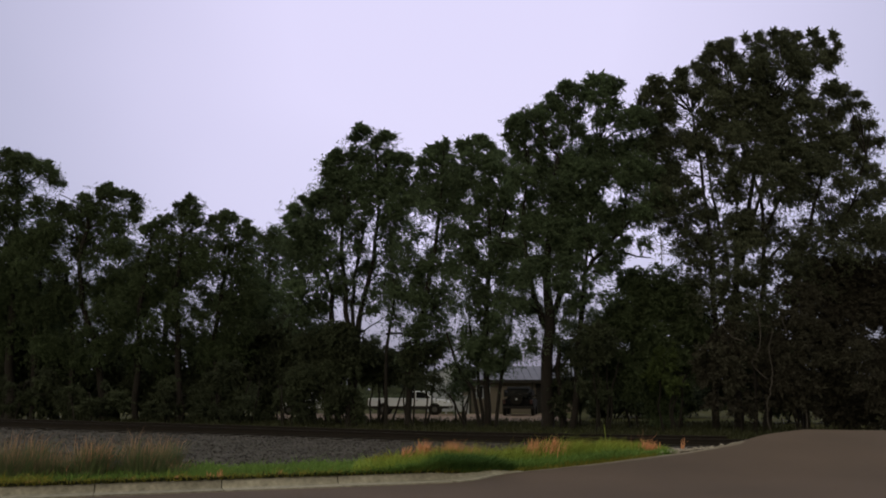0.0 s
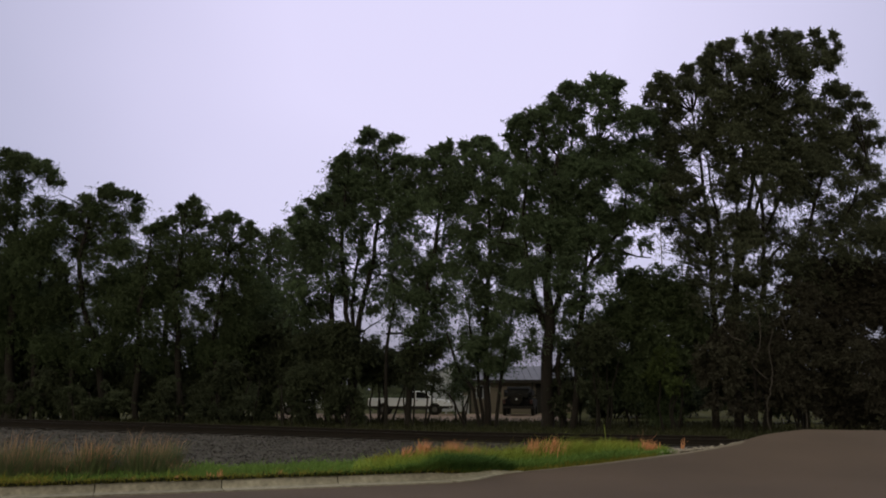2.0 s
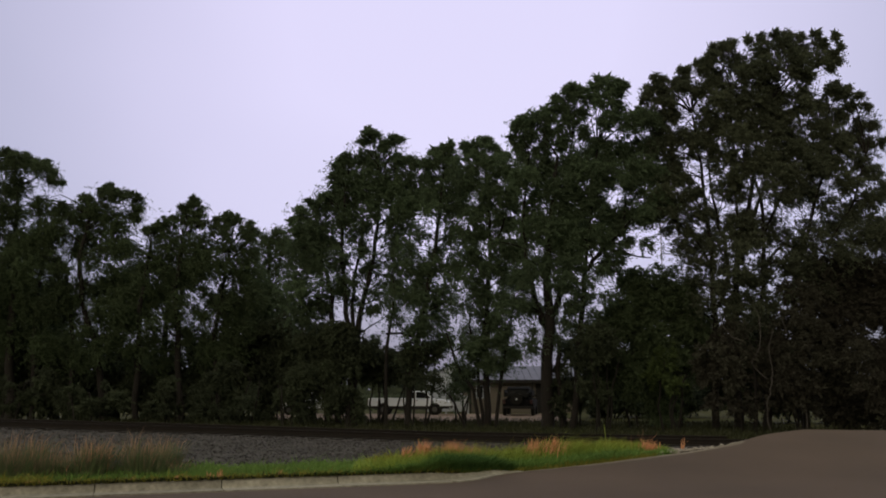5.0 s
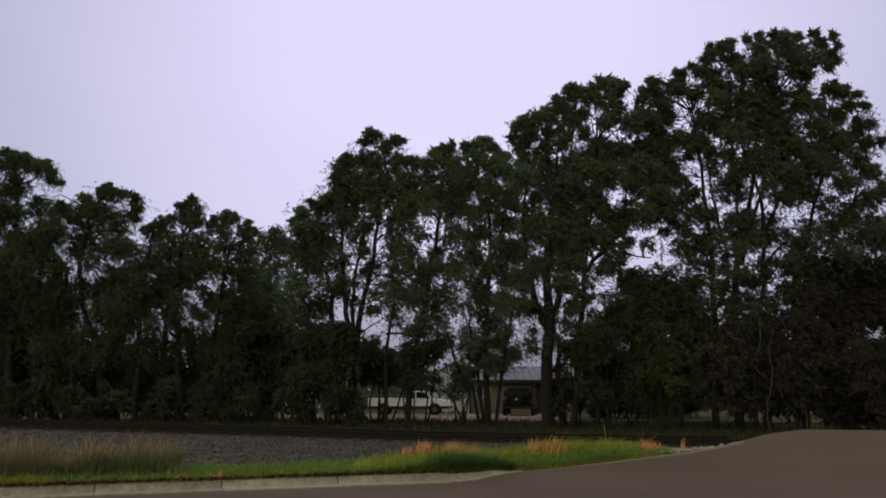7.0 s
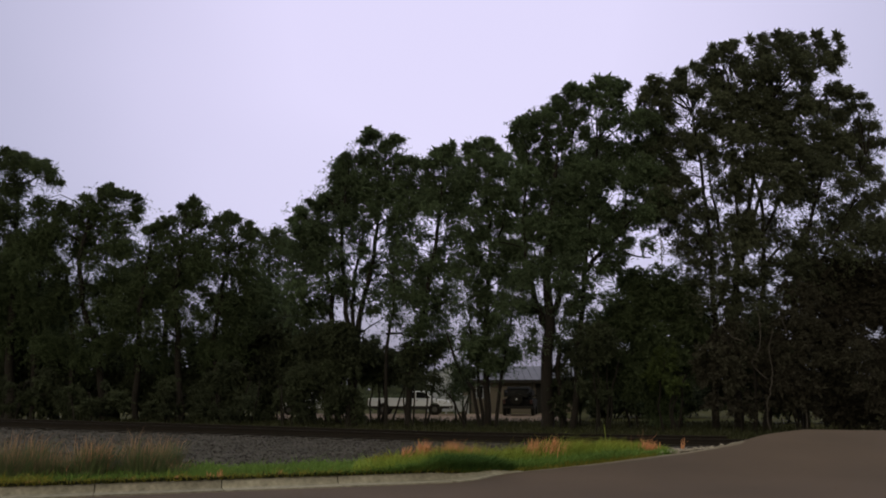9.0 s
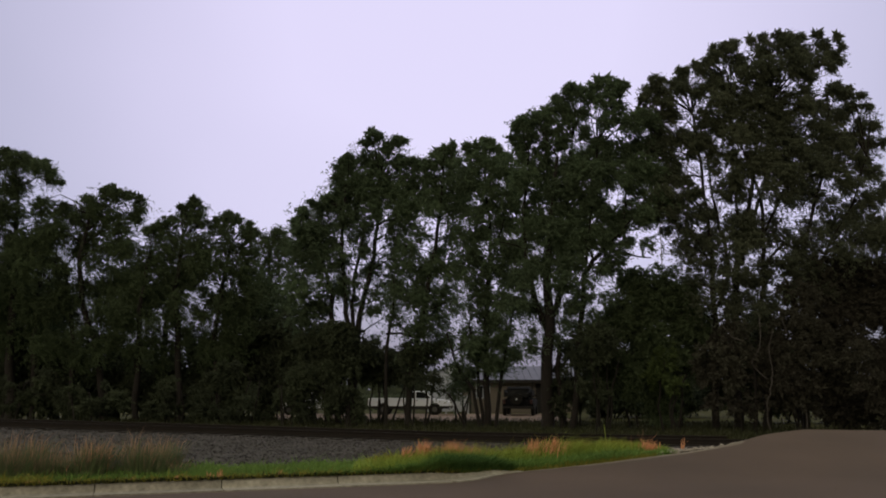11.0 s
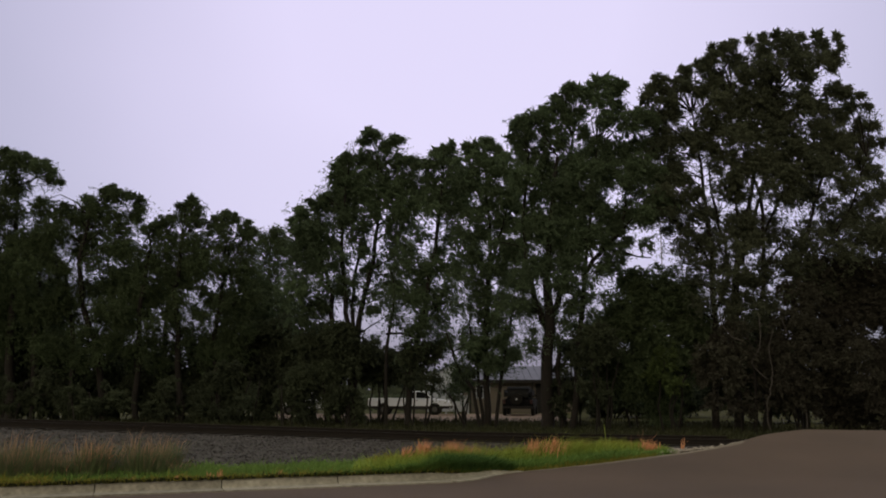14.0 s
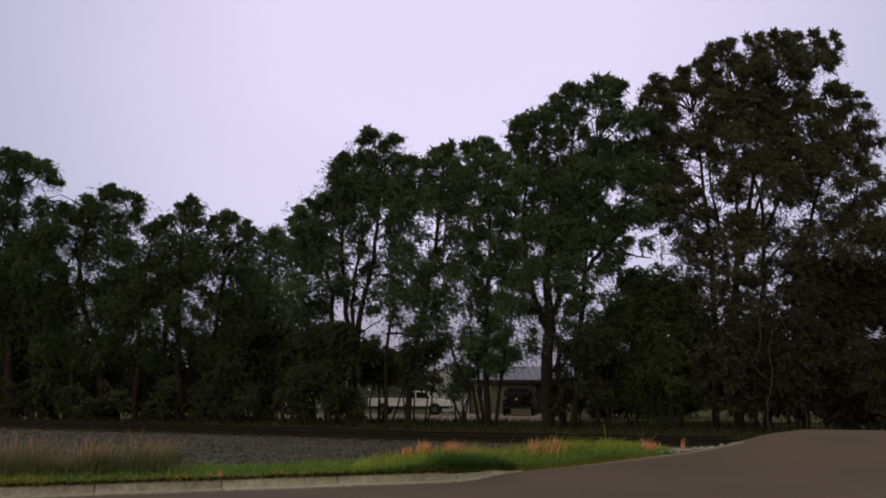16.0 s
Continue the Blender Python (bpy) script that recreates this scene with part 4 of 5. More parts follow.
tree("tall leaning elm with feathery open crown", -0.56, 36.00,
     [[(-0.89, 0.00, 0.143), (-0.76, 2.30, 0.128), (-0.35, 4.67, 0.112), (-0.02, 6.36, 0.095), (0.27, 7.82, 0.079), (0.42, 9.31, 0.062), (0.59, 11.07, 0.035)],
      [(-1.78, 0.00, 0.084), (-1.81, 3.24, 0.068), (-1.64, 4.43, 0.060), (-1.45, 5.63, 0.035)],
      [(-1.82, 3.91, 0.051), (-1.20, 3.95, 0.043), (-0.60, 3.72, 0.026)]],
     [(0.64, 11.91, 0.44), (0.09, 11.45, 0.43), (0.96, 11.37, 0.48), (-0.22, 10.87, 0.43), (0.71, 10.62, 0.67), (-0.03, 10.11, 0.48), (0.95, 9.86, 0.53), (-0.38, 6.77, 0.38), (0.22, 7.50, 0.38), (-0.61, 5.32, 0.52), (0.10, 6.77, 0.47), (0.23, 5.56, 0.52), (-0.37, 4.24, 0.56), (0.47, 3.64, 0.56), (0.83, 6.53, 0.43)],
     [(-0.02, 9.19, 0.48), (0.71, 9.06, 0.38), (-0.38, 8.19, 0.43), (0.95, 8.19, 0.48), (-0.50, 6.11, 0.47), (0.95, 5.15, 0.56), (0.35, 4.67, 0.56), (-0.99, 7.58, 0.33), (0.71, 7.95, 0.33), (1.07, 7.21, 0.43), (-0.13, 5.03, 0.47), (0.71, 5.87, 0.38), (-1.71, 6.84, 0.30), (-1.46, 5.63, 0.35), (-0.45, 5.63, 0.30), (-0.99, 6.84, 0.28)],
     [(0.22, 11.91, 0.19), (0.86, 12.17, 0.19), (0.56, 12.06, 0.17), (-0.15, 11.25, 0.17), (-0.32, 11.45, 0.12)], DRIFT_E, seed=18, infill=0.3, lace=1.8, core=[(0.34, 9.69, 0.43), (-0.27, 9.69, 0.34), (1.33, 10.94, 0.43), (1.25, 10.19, 0.43), (1.25, 9.44, 0.38)])
tree("elm with many slim stems rising from one stool", 1.78, 35.00,
     [[(-0.00, 0.00, 0.147), (-0.00, 2.74, 0.124), (0.04, 5.52, 0.101), (0.20, 7.65, 0.076), (0.12, 9.10, 0.051), (-0.01, 10.81, 0.034)],
      [(-0.28, 0.00, 0.082), (-0.54, 1.60, 0.066), (-1.29, 2.74, 0.050), (-1.64, 3.89, 0.033)],
      [(0.32, 0.00, 0.082), (0.66, 2.51, 0.066), (1.04, 4.58, 0.042)],
      [(0.19, 6.70, 0.059), (0.54, 7.89, 0.042), (0.85, 8.85, 0.026)],
      [(-0.39, 0.00, 0.074), (-0.77, 0.00, 0.049), (-1.30, 1.04, 0.041), (-1.76, 1.60, 0.025)],
      [(-0.14, 0.00, 0.074), (-0.35, 2.51, 0.058), (-0.71, 4.35, 0.033)]],
     [(-0.67, 11.62, 0.35), (0.00, 11.82, 0.38), (0.62, 11.38, 0.33), (-0.48, 11.10, 0.52), (0.28, 10.78, 0.61), (0.88, 10.61, 0.47), (-0.80, 10.36, 0.56), (-0.09, 10.00, 0.65), (0.74, 9.63, 0.61), (-0.57, 9.14, 0.47), (0.50, 8.78, 0.46), (1.09, 8.54, 0.42), (-0.22, 8.06, 0.32), (-0.70, 7.10, 0.46), (0.84, 7.34, 0.51), (0.12, 6.39, 0.46), (0.94, 6.27, 0.51), (-0.24, 5.45, 0.46), (0.46, 5.21, 0.46), (-0.49, 3.01, 0.41), (0.02, 2.67, 0.50), (0.55, 2.67, 0.36)],
     [(-0.45, 8.49, 0.37), (-0.93, 7.89, 0.46), (-0.35, 6.70, 0.51), (-0.94, 5.99, 0.55), (-0.59, 4.93, 0.55), (0.22, 4.35, 0.50), (1.04, 5.05, 0.55), (-0.83, 3.89, 0.50), (0.70, 3.95, 0.30), (0.49, 7.89, 0.42), (-0.57, 7.89, 0.37), (0.48, 6.94, 0.37), (1.18, 6.94, 0.37), (-0.13, 4.58, 0.36), (-1.18, 2.51, 0.50), (-1.41, 1.60, 0.49), (-1.40, 8.37, 0.36), (-0.69, 7.89, 0.36), (-1.17, 6.70, 0.34), (0.49, 8.37, 0.30), (0.83, 7.17, 0.34), (-0.47, 5.99, 0.30)],
     [(0.44, 3.50, 0.36), (-0.25, 3.43, 0.34), (1.02, 3.04, 0.32), (0.22, 4.42, 0.27), (-0.71, 3.27, 0.29), (-0.82, 11.87, 0.16), (-0.19, 12.05, 0.17), (0.12, 12.10, 0.14), (0.43, 11.75, 0.16), (0.84, 11.42, 0.14), (-0.48, 11.87, 0.14)], DRIFT_E, seed=19, infill=0.3, lace=1.8, core=[(0.44, 3.61, 0.36), (-0.25, 3.54, 0.34), (1.02, 3.15, 0.32), (0.22, 4.54, 0.27), (-0.71, 3.38, 0.29), (1.11, 9.95, 0.42), (0.03, 9.29, 0.42), (1.19, 10.56, 0.33), (1.10, 9.34, 0.37)])
tree("stout tall elm with a thick dark trunk", 4.17, 33.50,
     [[(-0.18, 0.00, 0.267), (-0.15, 1.82, 0.229), (-0.05, 3.57, 0.223), (0.02, 4.68, 0.192), (-0.03, 6.48, 0.146), (0.17, 8.54, 0.114), (0.45, 10.89, 0.066)],
      [(-0.04, 4.01, 0.160), (-0.46, 4.90, 0.120), (-0.84, 6.48, 0.089), (-0.97, 8.31, 0.057), (-0.71, 10.41, 0.041)],
      [(0.14, 4.01, 0.160), (0.48, 5.35, 0.121), (0.88, 7.16, 0.097), (0.87, 9.47, 0.074), (1.16, 11.84, 0.041)],
      [(0.41, 0.00, 0.118), (0.36, 1.82, 0.103), (0.35, 3.57, 0.080)]],
     [(-0.98, 12.20, 0.41), (-0.56, 12.44, 0.41), (0.02, 12.60, 0.36), (0.50, 13.21, 0.41), (1.13, 13.64, 0.41), (1.78, 13.57, 0.41), (-1.04, 11.53, 0.41), (-0.62, 11.72, 0.29), (0.84, 12.92, 0.34), (1.53, 12.85, 0.32), (-0.82, 10.81, 0.54), (0.21, 10.53, 0.49), (1.06, 10.81, 0.49), (1.83, 11.17, 0.50), (-0.95, 9.87, 0.54), (-0.15, 9.64, 0.63), (0.76, 9.75, 0.63), (-0.62, 8.94, 0.49), (0.40, 8.71, 0.53), (1.19, 8.71, 0.58), (-1.10, 7.32, 0.49), (0.83, 7.67, 0.53), (0.36, 6.75, 0.62), (-0.44, 6.41, 0.53), (-1.12, 5.96, 0.48), (0.33, 5.62, 0.57), (0.91, 6.41, 0.40), (1.01, 10.65, 0.36), (0.87, 9.36, 0.36), (1.46, 10.41, 0.30), (-0.18, 8.08, 0.40), (0.72, 8.20, 0.40), (1.52, 8.31, 0.34), (0.37, 7.35, 0.40), (-0.86, 8.08, 0.34), (1.61, 7.44, 0.22)],
     [(0.47, 12.03, 0.23), (1.10, 12.36, 0.23), (0.81, 11.69, 0.23), (-0.11, 11.60, 0.20), (-0.75, 8.20, 0.49), (-0.19, 7.62, 0.44), (1.17, 7.62, 0.40), (-1.47, 4.79, 0.48), (-0.91, 4.90, 0.44), (0.76, 4.79, 0.39), (0.72, 3.35, 0.35)],
     [(1.09, 13.94, 0.18), (0.86, 13.72, 0.18), (0.50, 13.47, 0.18), (0.14, 12.92, 0.16), (-0.32, 12.72, 0.16), (-0.91, 12.53, 0.18), (-1.21, 12.20, 0.16), (-1.31, 11.72, 0.16), (1.46, 13.84, 0.16)], DRIFT_F, seed=20, core=[(0.12, 11.96, 0.29), (0.83, 12.48, 0.20), (0.57, 11.48, 0.32), (1.51, 11.88, 0.29), (1.01, 10.29, 0.45), (-0.12, 11.12, 0.41), (1.32, 9.36, 0.49), (-0.25, 10.41, 0.40), (0.41, 9.36, 0.45), (1.46, 10.18, 0.40), (0.15, 7.85, 0.44), (-0.29, 8.31, 0.40), (1.04, 7.16, 0.40)])
tree("elm with a long horizontal branch over a thicket", 5.18, 33.00,
     [[(-0.29, 0.00, 0.139), (-0.01, 2.46, 0.117), (0.21, 4.41, 0.103), (0.37, 5.96, 0.095), (0.72, 6.63, 0.088), (1.13, 7.08, 0.072), (1.86, 7.76, 0.056), (2.14, 9.36, 0.040)],
      [(1.13, 7.03, 0.056), (1.72, 6.94, 0.040), (2.38, 6.72, 0.032), (2.98, 6.70, 0.020)],
      [(0.34, 5.74, 0.064), (0.56, 7.31, 0.056), (0.79, 9.13, 0.040), (1.07, 11.21, 0.033)],
      [(0.72, 6.63, 0.048), (0.51, 7.19, 0.040), (0.30, 7.76, 0.032)]],
     [(1.49, 13.70, 0.43), (1.97, 13.66, 0.27), (1.24, 13.03, 0.40), (1.95, 12.96, 0.38), (2.71, 12.56, 0.31), (1.33, 12.20, 0.49), (2.24, 12.08, 0.58), (3.04, 12.20, 0.45), (1.08, 11.38, 0.49), (1.87, 11.14, 0.62), (2.89, 11.26, 0.58), (0.82, 10.10, 0.49), (1.72, 10.21, 0.49), (2.63, 10.33, 0.62), (2.37, 9.52, 0.48), (0.67, 9.06, 0.53), (1.44, 8.60, 0.53), (2.23, 8.65, 0.57), (3.14, 9.06, 0.53), (3.07, 10.10, 0.53), (0.98, 7.92, 0.39), (1.80, 8.01, 0.39), (2.66, 8.33, 0.37), (3.35, 8.69, 0.33), (0.93, 7.80, 0.36), (1.69, 7.94, 0.40), (1.41, 7.44, 0.30), (2.50, 8.26, 0.36), (2.26, 7.58, 0.25), (2.25, 11.03, 0.42), (2.58, 10.28, 0.42), (1.88, 9.59, 0.36), (0.80, 9.47, 0.32), (1.28, 10.51, 0.40)],
     [(0.57, 5.29, 0.30), (0.92, 6.18, 0.22), (0.65, 4.41, 0.39), (0.51, 3.32, 0.38), (0.93, 5.07, 0.30), (0.60, 2.46, 0.43), (0.19, 3.54, 0.30)],
     [(1.16, 13.99, 0.18), (1.51, 14.09, 0.16), (1.84, 13.94, 0.16), (2.25, 13.82, 0.13), (0.92, 13.70, 0.16)], DRIFT_F, seed=21, lace=0.7, core=[(1.37, 9.82, 0.33), (1.01, 8.90, 0.35), (1.40, 10.75, 0.40)])
tree("tall airy elm leaning towards its neighbour", 10.45, 33.00,
     [[(-0.10, 0.00, 0.154), (-0.01, 2.67, 0.133), (0.06, 4.85, 0.111), (0.12, 6.85, 0.096), (-0.06, 8.67, 0.073), (-0.19, 10.51, 0.057), (-0.38, 12.63, 0.033)],
      [(0.14, 4.74, 0.079), (0.60, 5.63, 0.064), (0.65, 7.31, 0.064), (0.28, 9.13, 0.048), (0.09, 10.75, 0.033)],
      [(0.14, 6.41, 0.048), (-0.52, 7.53, 0.040), (-1.15, 8.21, 0.024)]],
     [(-1.63, 13.97, 0.27), (-1.32, 13.63, 0.34), (-2.07, 13.30, 0.29), (-0.57, 14.11, 0.29), (-0.82, 13.56, 0.31), (0.12, 14.43, 0.27), (-1.75, 12.68, 0.49), (-1.07, 12.68, 0.40), (-0.11, 13.51, 0.40), (-1.55, 11.97, 0.49), (-0.77, 11.73, 0.45), (0.06, 12.44, 0.45), (-1.93, 11.14, 0.49), (-1.15, 10.79, 0.44), (0.01, 11.38, 0.44), (-1.41, 9.98, 0.49), (-1.67, 9.17, 0.44), (-0.75, 9.75, 0.31), (-1.75, 10.05, 0.40), (-0.85, 9.13, 0.36), (-1.90, 9.24, 0.36), (-1.07, 10.28, 0.30)],
     [(-0.46, 10.98, 0.27), (0.29, 10.28, 0.40), (-1.12, 8.90, 0.48), (-1.81, 8.44, 0.44), (-0.36, 8.55, 0.44), (-0.83, 7.94, 0.33), (-0.08, 7.42, 0.48), (-0.37, 5.96, 0.39), (0.40, 7.98, 0.35), (0.20, 6.41, 0.35), (-0.18, 5.40, 0.35), (0.68, 5.07, 0.34), (-1.32, 7.08, 0.36), (-0.91, 6.41, 0.36), (-0.50, 5.74, 0.40), (-0.65, 4.85, 0.42), (-1.39, 7.98, 0.30), (-0.65, 7.19, 0.36), (-2.89, 8.58, 0.30), (-2.27, 8.39, 0.30), (-1.55, 8.58, 0.30), (-2.06, 9.08, 0.30), (-1.04, 8.33, 0.28)],
     [(-1.73, 14.23, 0.14), (-1.49, 14.06, 0.14), (-2.11, 13.51, 0.13), (-1.98, 13.75, 0.13), (-0.69, 14.45, 0.14), (-1.06, 13.97, 0.13), (-0.10, 14.74, 0.14), (-0.44, 14.43, 0.14)], DRIFT_M, seed=22, lace=1.8, leaf=M_LEAF_RUSSET, core=[(0.04, 11.92, 0.36), (-1.35, 11.45, 0.40), (-0.51, 11.33, 0.27), (-1.39, 13.06, 0.36), (0.44, 10.98, 0.35), (-0.71, 9.13, 0.33), (0.45, 5.63, 0.30), (-0.30, 4.74, 0.32), (-0.56, 5.74, 0.30), (0.82, 7.53, 0.26), (0.48, 8.67, 0.29)], lift=-0.5)
tree("very tall broad-crowned elm with windblown top", 11.56, 32.50,
     [[(-0.49, 0.00, 0.198), (-0.38, 2.66, 0.170), (-0.35, 4.80, 0.140), (-0.11, 6.78, 0.118), (0.28, 8.11, 0.095), (0.67, 9.92, 0.072), (1.05, 12.46, 0.040)],
      [(0.50, 0.00, 0.137), (0.56, 2.66, 0.108), (0.60, 4.80, 0.093), (0.82, 7.00, 0.079), (0.77, 9.01, 0.064), (0.18, 11.07, 0.040)],
      [(-0.09, 6.33, 0.086), (0.33, 7.89, 0.071), (0.96, 9.24, 0.064), (1.41, 11.07, 0.040)],
      [(0.85, 7.44, 0.063), (1.60, 8.90, 0.056), (2.57, 10.15, 0.032)],
      [(0.83, 6.33, 0.063), (1.71, 7.22, 0.047), (2.76, 6.55, 0.024)],
      [(-0.34, 5.67, 0.070), (-0.04, 7.89, 0.063), (-0.12, 9.69, 0.048), (-0.08, 12.46, 0.032)]],
     [(-0.79, 14.76, 0.31), (-0.16, 15.12, 0.38), (-0.55, 14.16, 0.44), (0.38, 14.64, 0.49), (1.21, 15.12, 0.49), (2.12, 15.19, 0.49), (2.92, 15.12, 0.49), (3.66, 15.36, 0.36), (4.15, 14.95, 0.20), (3.56, 14.64, 0.36), (1.15, 14.16, 0.62), (2.40, 14.28, 0.62), (-0.13, 13.45, 0.58), (0.75, 13.10, 0.66), (1.88, 13.21, 0.66), (2.91, 13.33, 0.53), (-0.20, 12.28, 0.62), (0.79, 11.93, 0.66), (1.92, 12.04, 0.66), (-0.25, 11.35, 0.53), (0.83, 10.77, 0.61), (1.95, 10.77, 0.66), (0.13, 10.08, 0.48), (1.55, 9.74, 0.52), (1.03, 10.38, 0.45), (1.76, 9.69, 0.40), (2.06, 10.84, 0.42), (3.01, 10.15, 0.42)],
     [(-0.14, 9.24, 0.48), (0.73, 9.01, 0.39), (-0.68, 9.47, 0.35), (1.38, 8.90, 0.43), (0.01, 8.00, 0.39), (-0.45, 6.89, 0.32), (1.10, 7.89, 0.43), (1.85, 7.66, 0.43), (0.55, 6.11, 0.38), (-0.33, 5.89, 0.38), (0.29, 7.22, 0.34), (0.28, 5.13, 0.34), (1.21, 6.11, 0.38), (1.25, 5.13, 0.42), (-0.61, 6.78, 0.30), (-0.95, 4.48, 0.35), (-0.44, 4.05, 0.35), (0.38, 5.02, 0.35), (0.42, 4.05, 0.40)],
     [(-0.68, 15.14, 0.16), (-0.26, 15.33, 0.18), (0.11, 15.40, 0.16), (-0.83, 14.83, 0.16), (0.78, 15.55, 0.16), (1.26, 15.65, 0.18), (1.84, 15.72, 0.18), (2.41, 15.74, 0.18), (2.86, 15.67, 0.16), (3.56, 15.81, 0.18), (4.23, 15.62, 0.13), (4.42, 15.19, 0.13), (4.27, 14.71, 0.13), (4.02, 14.42, 0.13)], DRIFT_G, seed=23, lace=1.4, leaf=M_LEAF_RUSSET, core=[(0.39, 13.88, 0.44), (1.59, 13.88, 0.49), (0.27, 12.70, 0.48), (1.39, 12.58, 0.53), (2.52, 12.58, 0.48), (0.33, 11.65, 0.44), (1.36, 11.42, 0.53), (2.48, 11.42, 0.48), (-0.80, 13.64, 0.35), (-0.80, 12.81, 0.44), (-0.85, 11.88, 0.48), (1.36, 10.33, 0.44), (2.47, 10.26, 0.44), (0.68, 10.15, 0.35), (3.07, 14.11, 0.31), (-0.24, 10.65, 0.33), (-0.43, 9.65, 0.30), (0.31, 5.67, 0.30), (1.39, 6.33, 0.32), (0.58, 4.69, 0.30), (-0.40, 4.69, 0.25)])
tree("wide outer boughs of a tall elm above dense thicket", 14.10, 33.00,
     [[(-0.35, 0.00, 0.139), (-0.38, 2.67, 0.117), (-0.40, 5.74, 0.095), (0.31, 7.98, 0.072), (1.18, 10.75, 0.049)],
      [(-0.27, 4.41, 0.071), (0.90, 6.85, 0.056), (2.17, 8.90, 0.040), (2.77, 10.75, 0.024)]],
     [(1.50, 13.51, 0.31), (2.06, 13.32, 0.29), (2.61, 13.08, 0.29), (1.12, 12.92, 0.49), (2.01, 12.68, 0.40), (2.77, 12.20, 0.36), (3.17, 11.50, 0.33), (0.81, 11.85, 0.53), (2.38, 11.61, 0.49), (1.47, 11.50, 0.36), (0.51, 10.79, 0.58), (1.51, 10.56, 0.58), (2.55, 10.79, 0.44), (3.18, 10.21, 0.44), (0.65, 9.63, 0.53), (1.78, 9.63, 0.57), (2.86, 9.06, 0.53), (3.68, 9.52, 0.53), (2.15, 8.60, 0.48), (3.43, 7.92, 0.66), (2.72, 7.46, 0.57)],
     [(-0.05, 9.24, 0.48), (0.82, 8.78, 0.48), (1.45, 8.21, 0.48), (0.31, 7.98, 0.48), (1.83, 7.42, 0.57), (-0.42, 7.08, 0.44), (0.48, 7.19, 0.44), (1.11, 6.74, 0.52), (-0.03, 6.18, 0.43), (1.54, 7.94, 0.40), (2.10, 7.49, 0.40), (2.83, 8.21, 0.40), (1.15, 7.26, 0.36), (2.47, 7.08, 0.40), (0.86, 9.36, 0.30)],
     [(1.87, 13.82, 0.13), (2.34, 13.66, 0.13), (2.08, 13.58, 0.16), (2.77, 13.34, 0.16), (3.08, 12.94, 0.13), (3.25, 12.16, 0.16), (3.53, 11.45, 0.16)], DRIFT_G, seed=24, lace=2.2, leaf=M_LEAF_RUSSET, core=[(1.30, 12.27, 0.40), (1.04, 10.28, 0.44), (1.90, 11.21, 0.31), (1.10, 11.17, 0.40)])
tree("bare pale crooked sapling among the undergrowth", 11.38, 30.60,
     [[(0.14, 0.00, 0.030), (0.06, 0.80, 0.028), (0.05, 1.25, 0.026), (0.20, 1.85, 0.024), (0.30, 2.35, 0.020), (0.24, 3.10, 0.016), (0.36, 3.70, 0.012)],
      [(0.19, 1.96, 0.024), (-0.23, 2.40, 0.020), (-0.34, 2.60, 0.020), (-0.08, 3.10, 0.020), (0.05, 4.21, 0.012)],
      [(1.51, 0.00, 0.028), (1.50, 1.21, 0.024), (1.32, 2.10, 0.016)],
      [(-0.54, 3.30, 0.020), (-0.93, 3.48, 0.020), (-1.31, 3.90, 0.016), (-1.36, 4.51, 0.012)],
      [(0.86, 3.60, 0.016), (0.82, 4.21, 0.012)]],
     [],
     [(0.42, 3.95, 0.28), (0.04, 4.51, 0.28)],
     [], DRIFT_G, seed=25, leaf=M_LEAF_RUSSET, bark=M_BARK_PALE, infill=0.0)
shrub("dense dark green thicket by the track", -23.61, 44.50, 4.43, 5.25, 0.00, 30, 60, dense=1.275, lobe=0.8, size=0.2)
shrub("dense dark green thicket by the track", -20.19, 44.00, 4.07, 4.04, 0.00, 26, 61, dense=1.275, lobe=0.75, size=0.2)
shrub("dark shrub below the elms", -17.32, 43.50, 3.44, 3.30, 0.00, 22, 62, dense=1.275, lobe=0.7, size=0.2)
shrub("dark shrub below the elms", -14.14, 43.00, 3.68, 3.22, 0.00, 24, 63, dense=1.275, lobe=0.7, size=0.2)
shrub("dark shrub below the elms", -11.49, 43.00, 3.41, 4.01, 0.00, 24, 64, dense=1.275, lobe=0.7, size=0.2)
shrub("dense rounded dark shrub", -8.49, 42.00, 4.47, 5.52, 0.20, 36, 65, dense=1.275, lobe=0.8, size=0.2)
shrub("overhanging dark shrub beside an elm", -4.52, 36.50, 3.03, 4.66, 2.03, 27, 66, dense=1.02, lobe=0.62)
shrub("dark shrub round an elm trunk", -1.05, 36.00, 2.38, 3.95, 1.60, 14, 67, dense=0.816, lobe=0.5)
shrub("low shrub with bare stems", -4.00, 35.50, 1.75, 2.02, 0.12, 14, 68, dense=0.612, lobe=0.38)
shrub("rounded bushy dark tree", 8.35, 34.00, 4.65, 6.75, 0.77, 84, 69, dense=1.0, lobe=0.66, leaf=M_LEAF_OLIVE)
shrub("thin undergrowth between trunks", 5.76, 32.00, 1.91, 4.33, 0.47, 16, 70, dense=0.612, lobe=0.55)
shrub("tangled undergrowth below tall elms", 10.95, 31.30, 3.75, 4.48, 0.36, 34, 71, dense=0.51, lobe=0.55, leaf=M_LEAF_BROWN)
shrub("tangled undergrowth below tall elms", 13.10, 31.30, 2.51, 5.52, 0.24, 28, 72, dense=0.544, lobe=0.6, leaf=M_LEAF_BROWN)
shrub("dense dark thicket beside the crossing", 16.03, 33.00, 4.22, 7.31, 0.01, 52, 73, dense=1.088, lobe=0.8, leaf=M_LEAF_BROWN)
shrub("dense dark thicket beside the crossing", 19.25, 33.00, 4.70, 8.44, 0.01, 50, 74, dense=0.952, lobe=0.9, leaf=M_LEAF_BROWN)
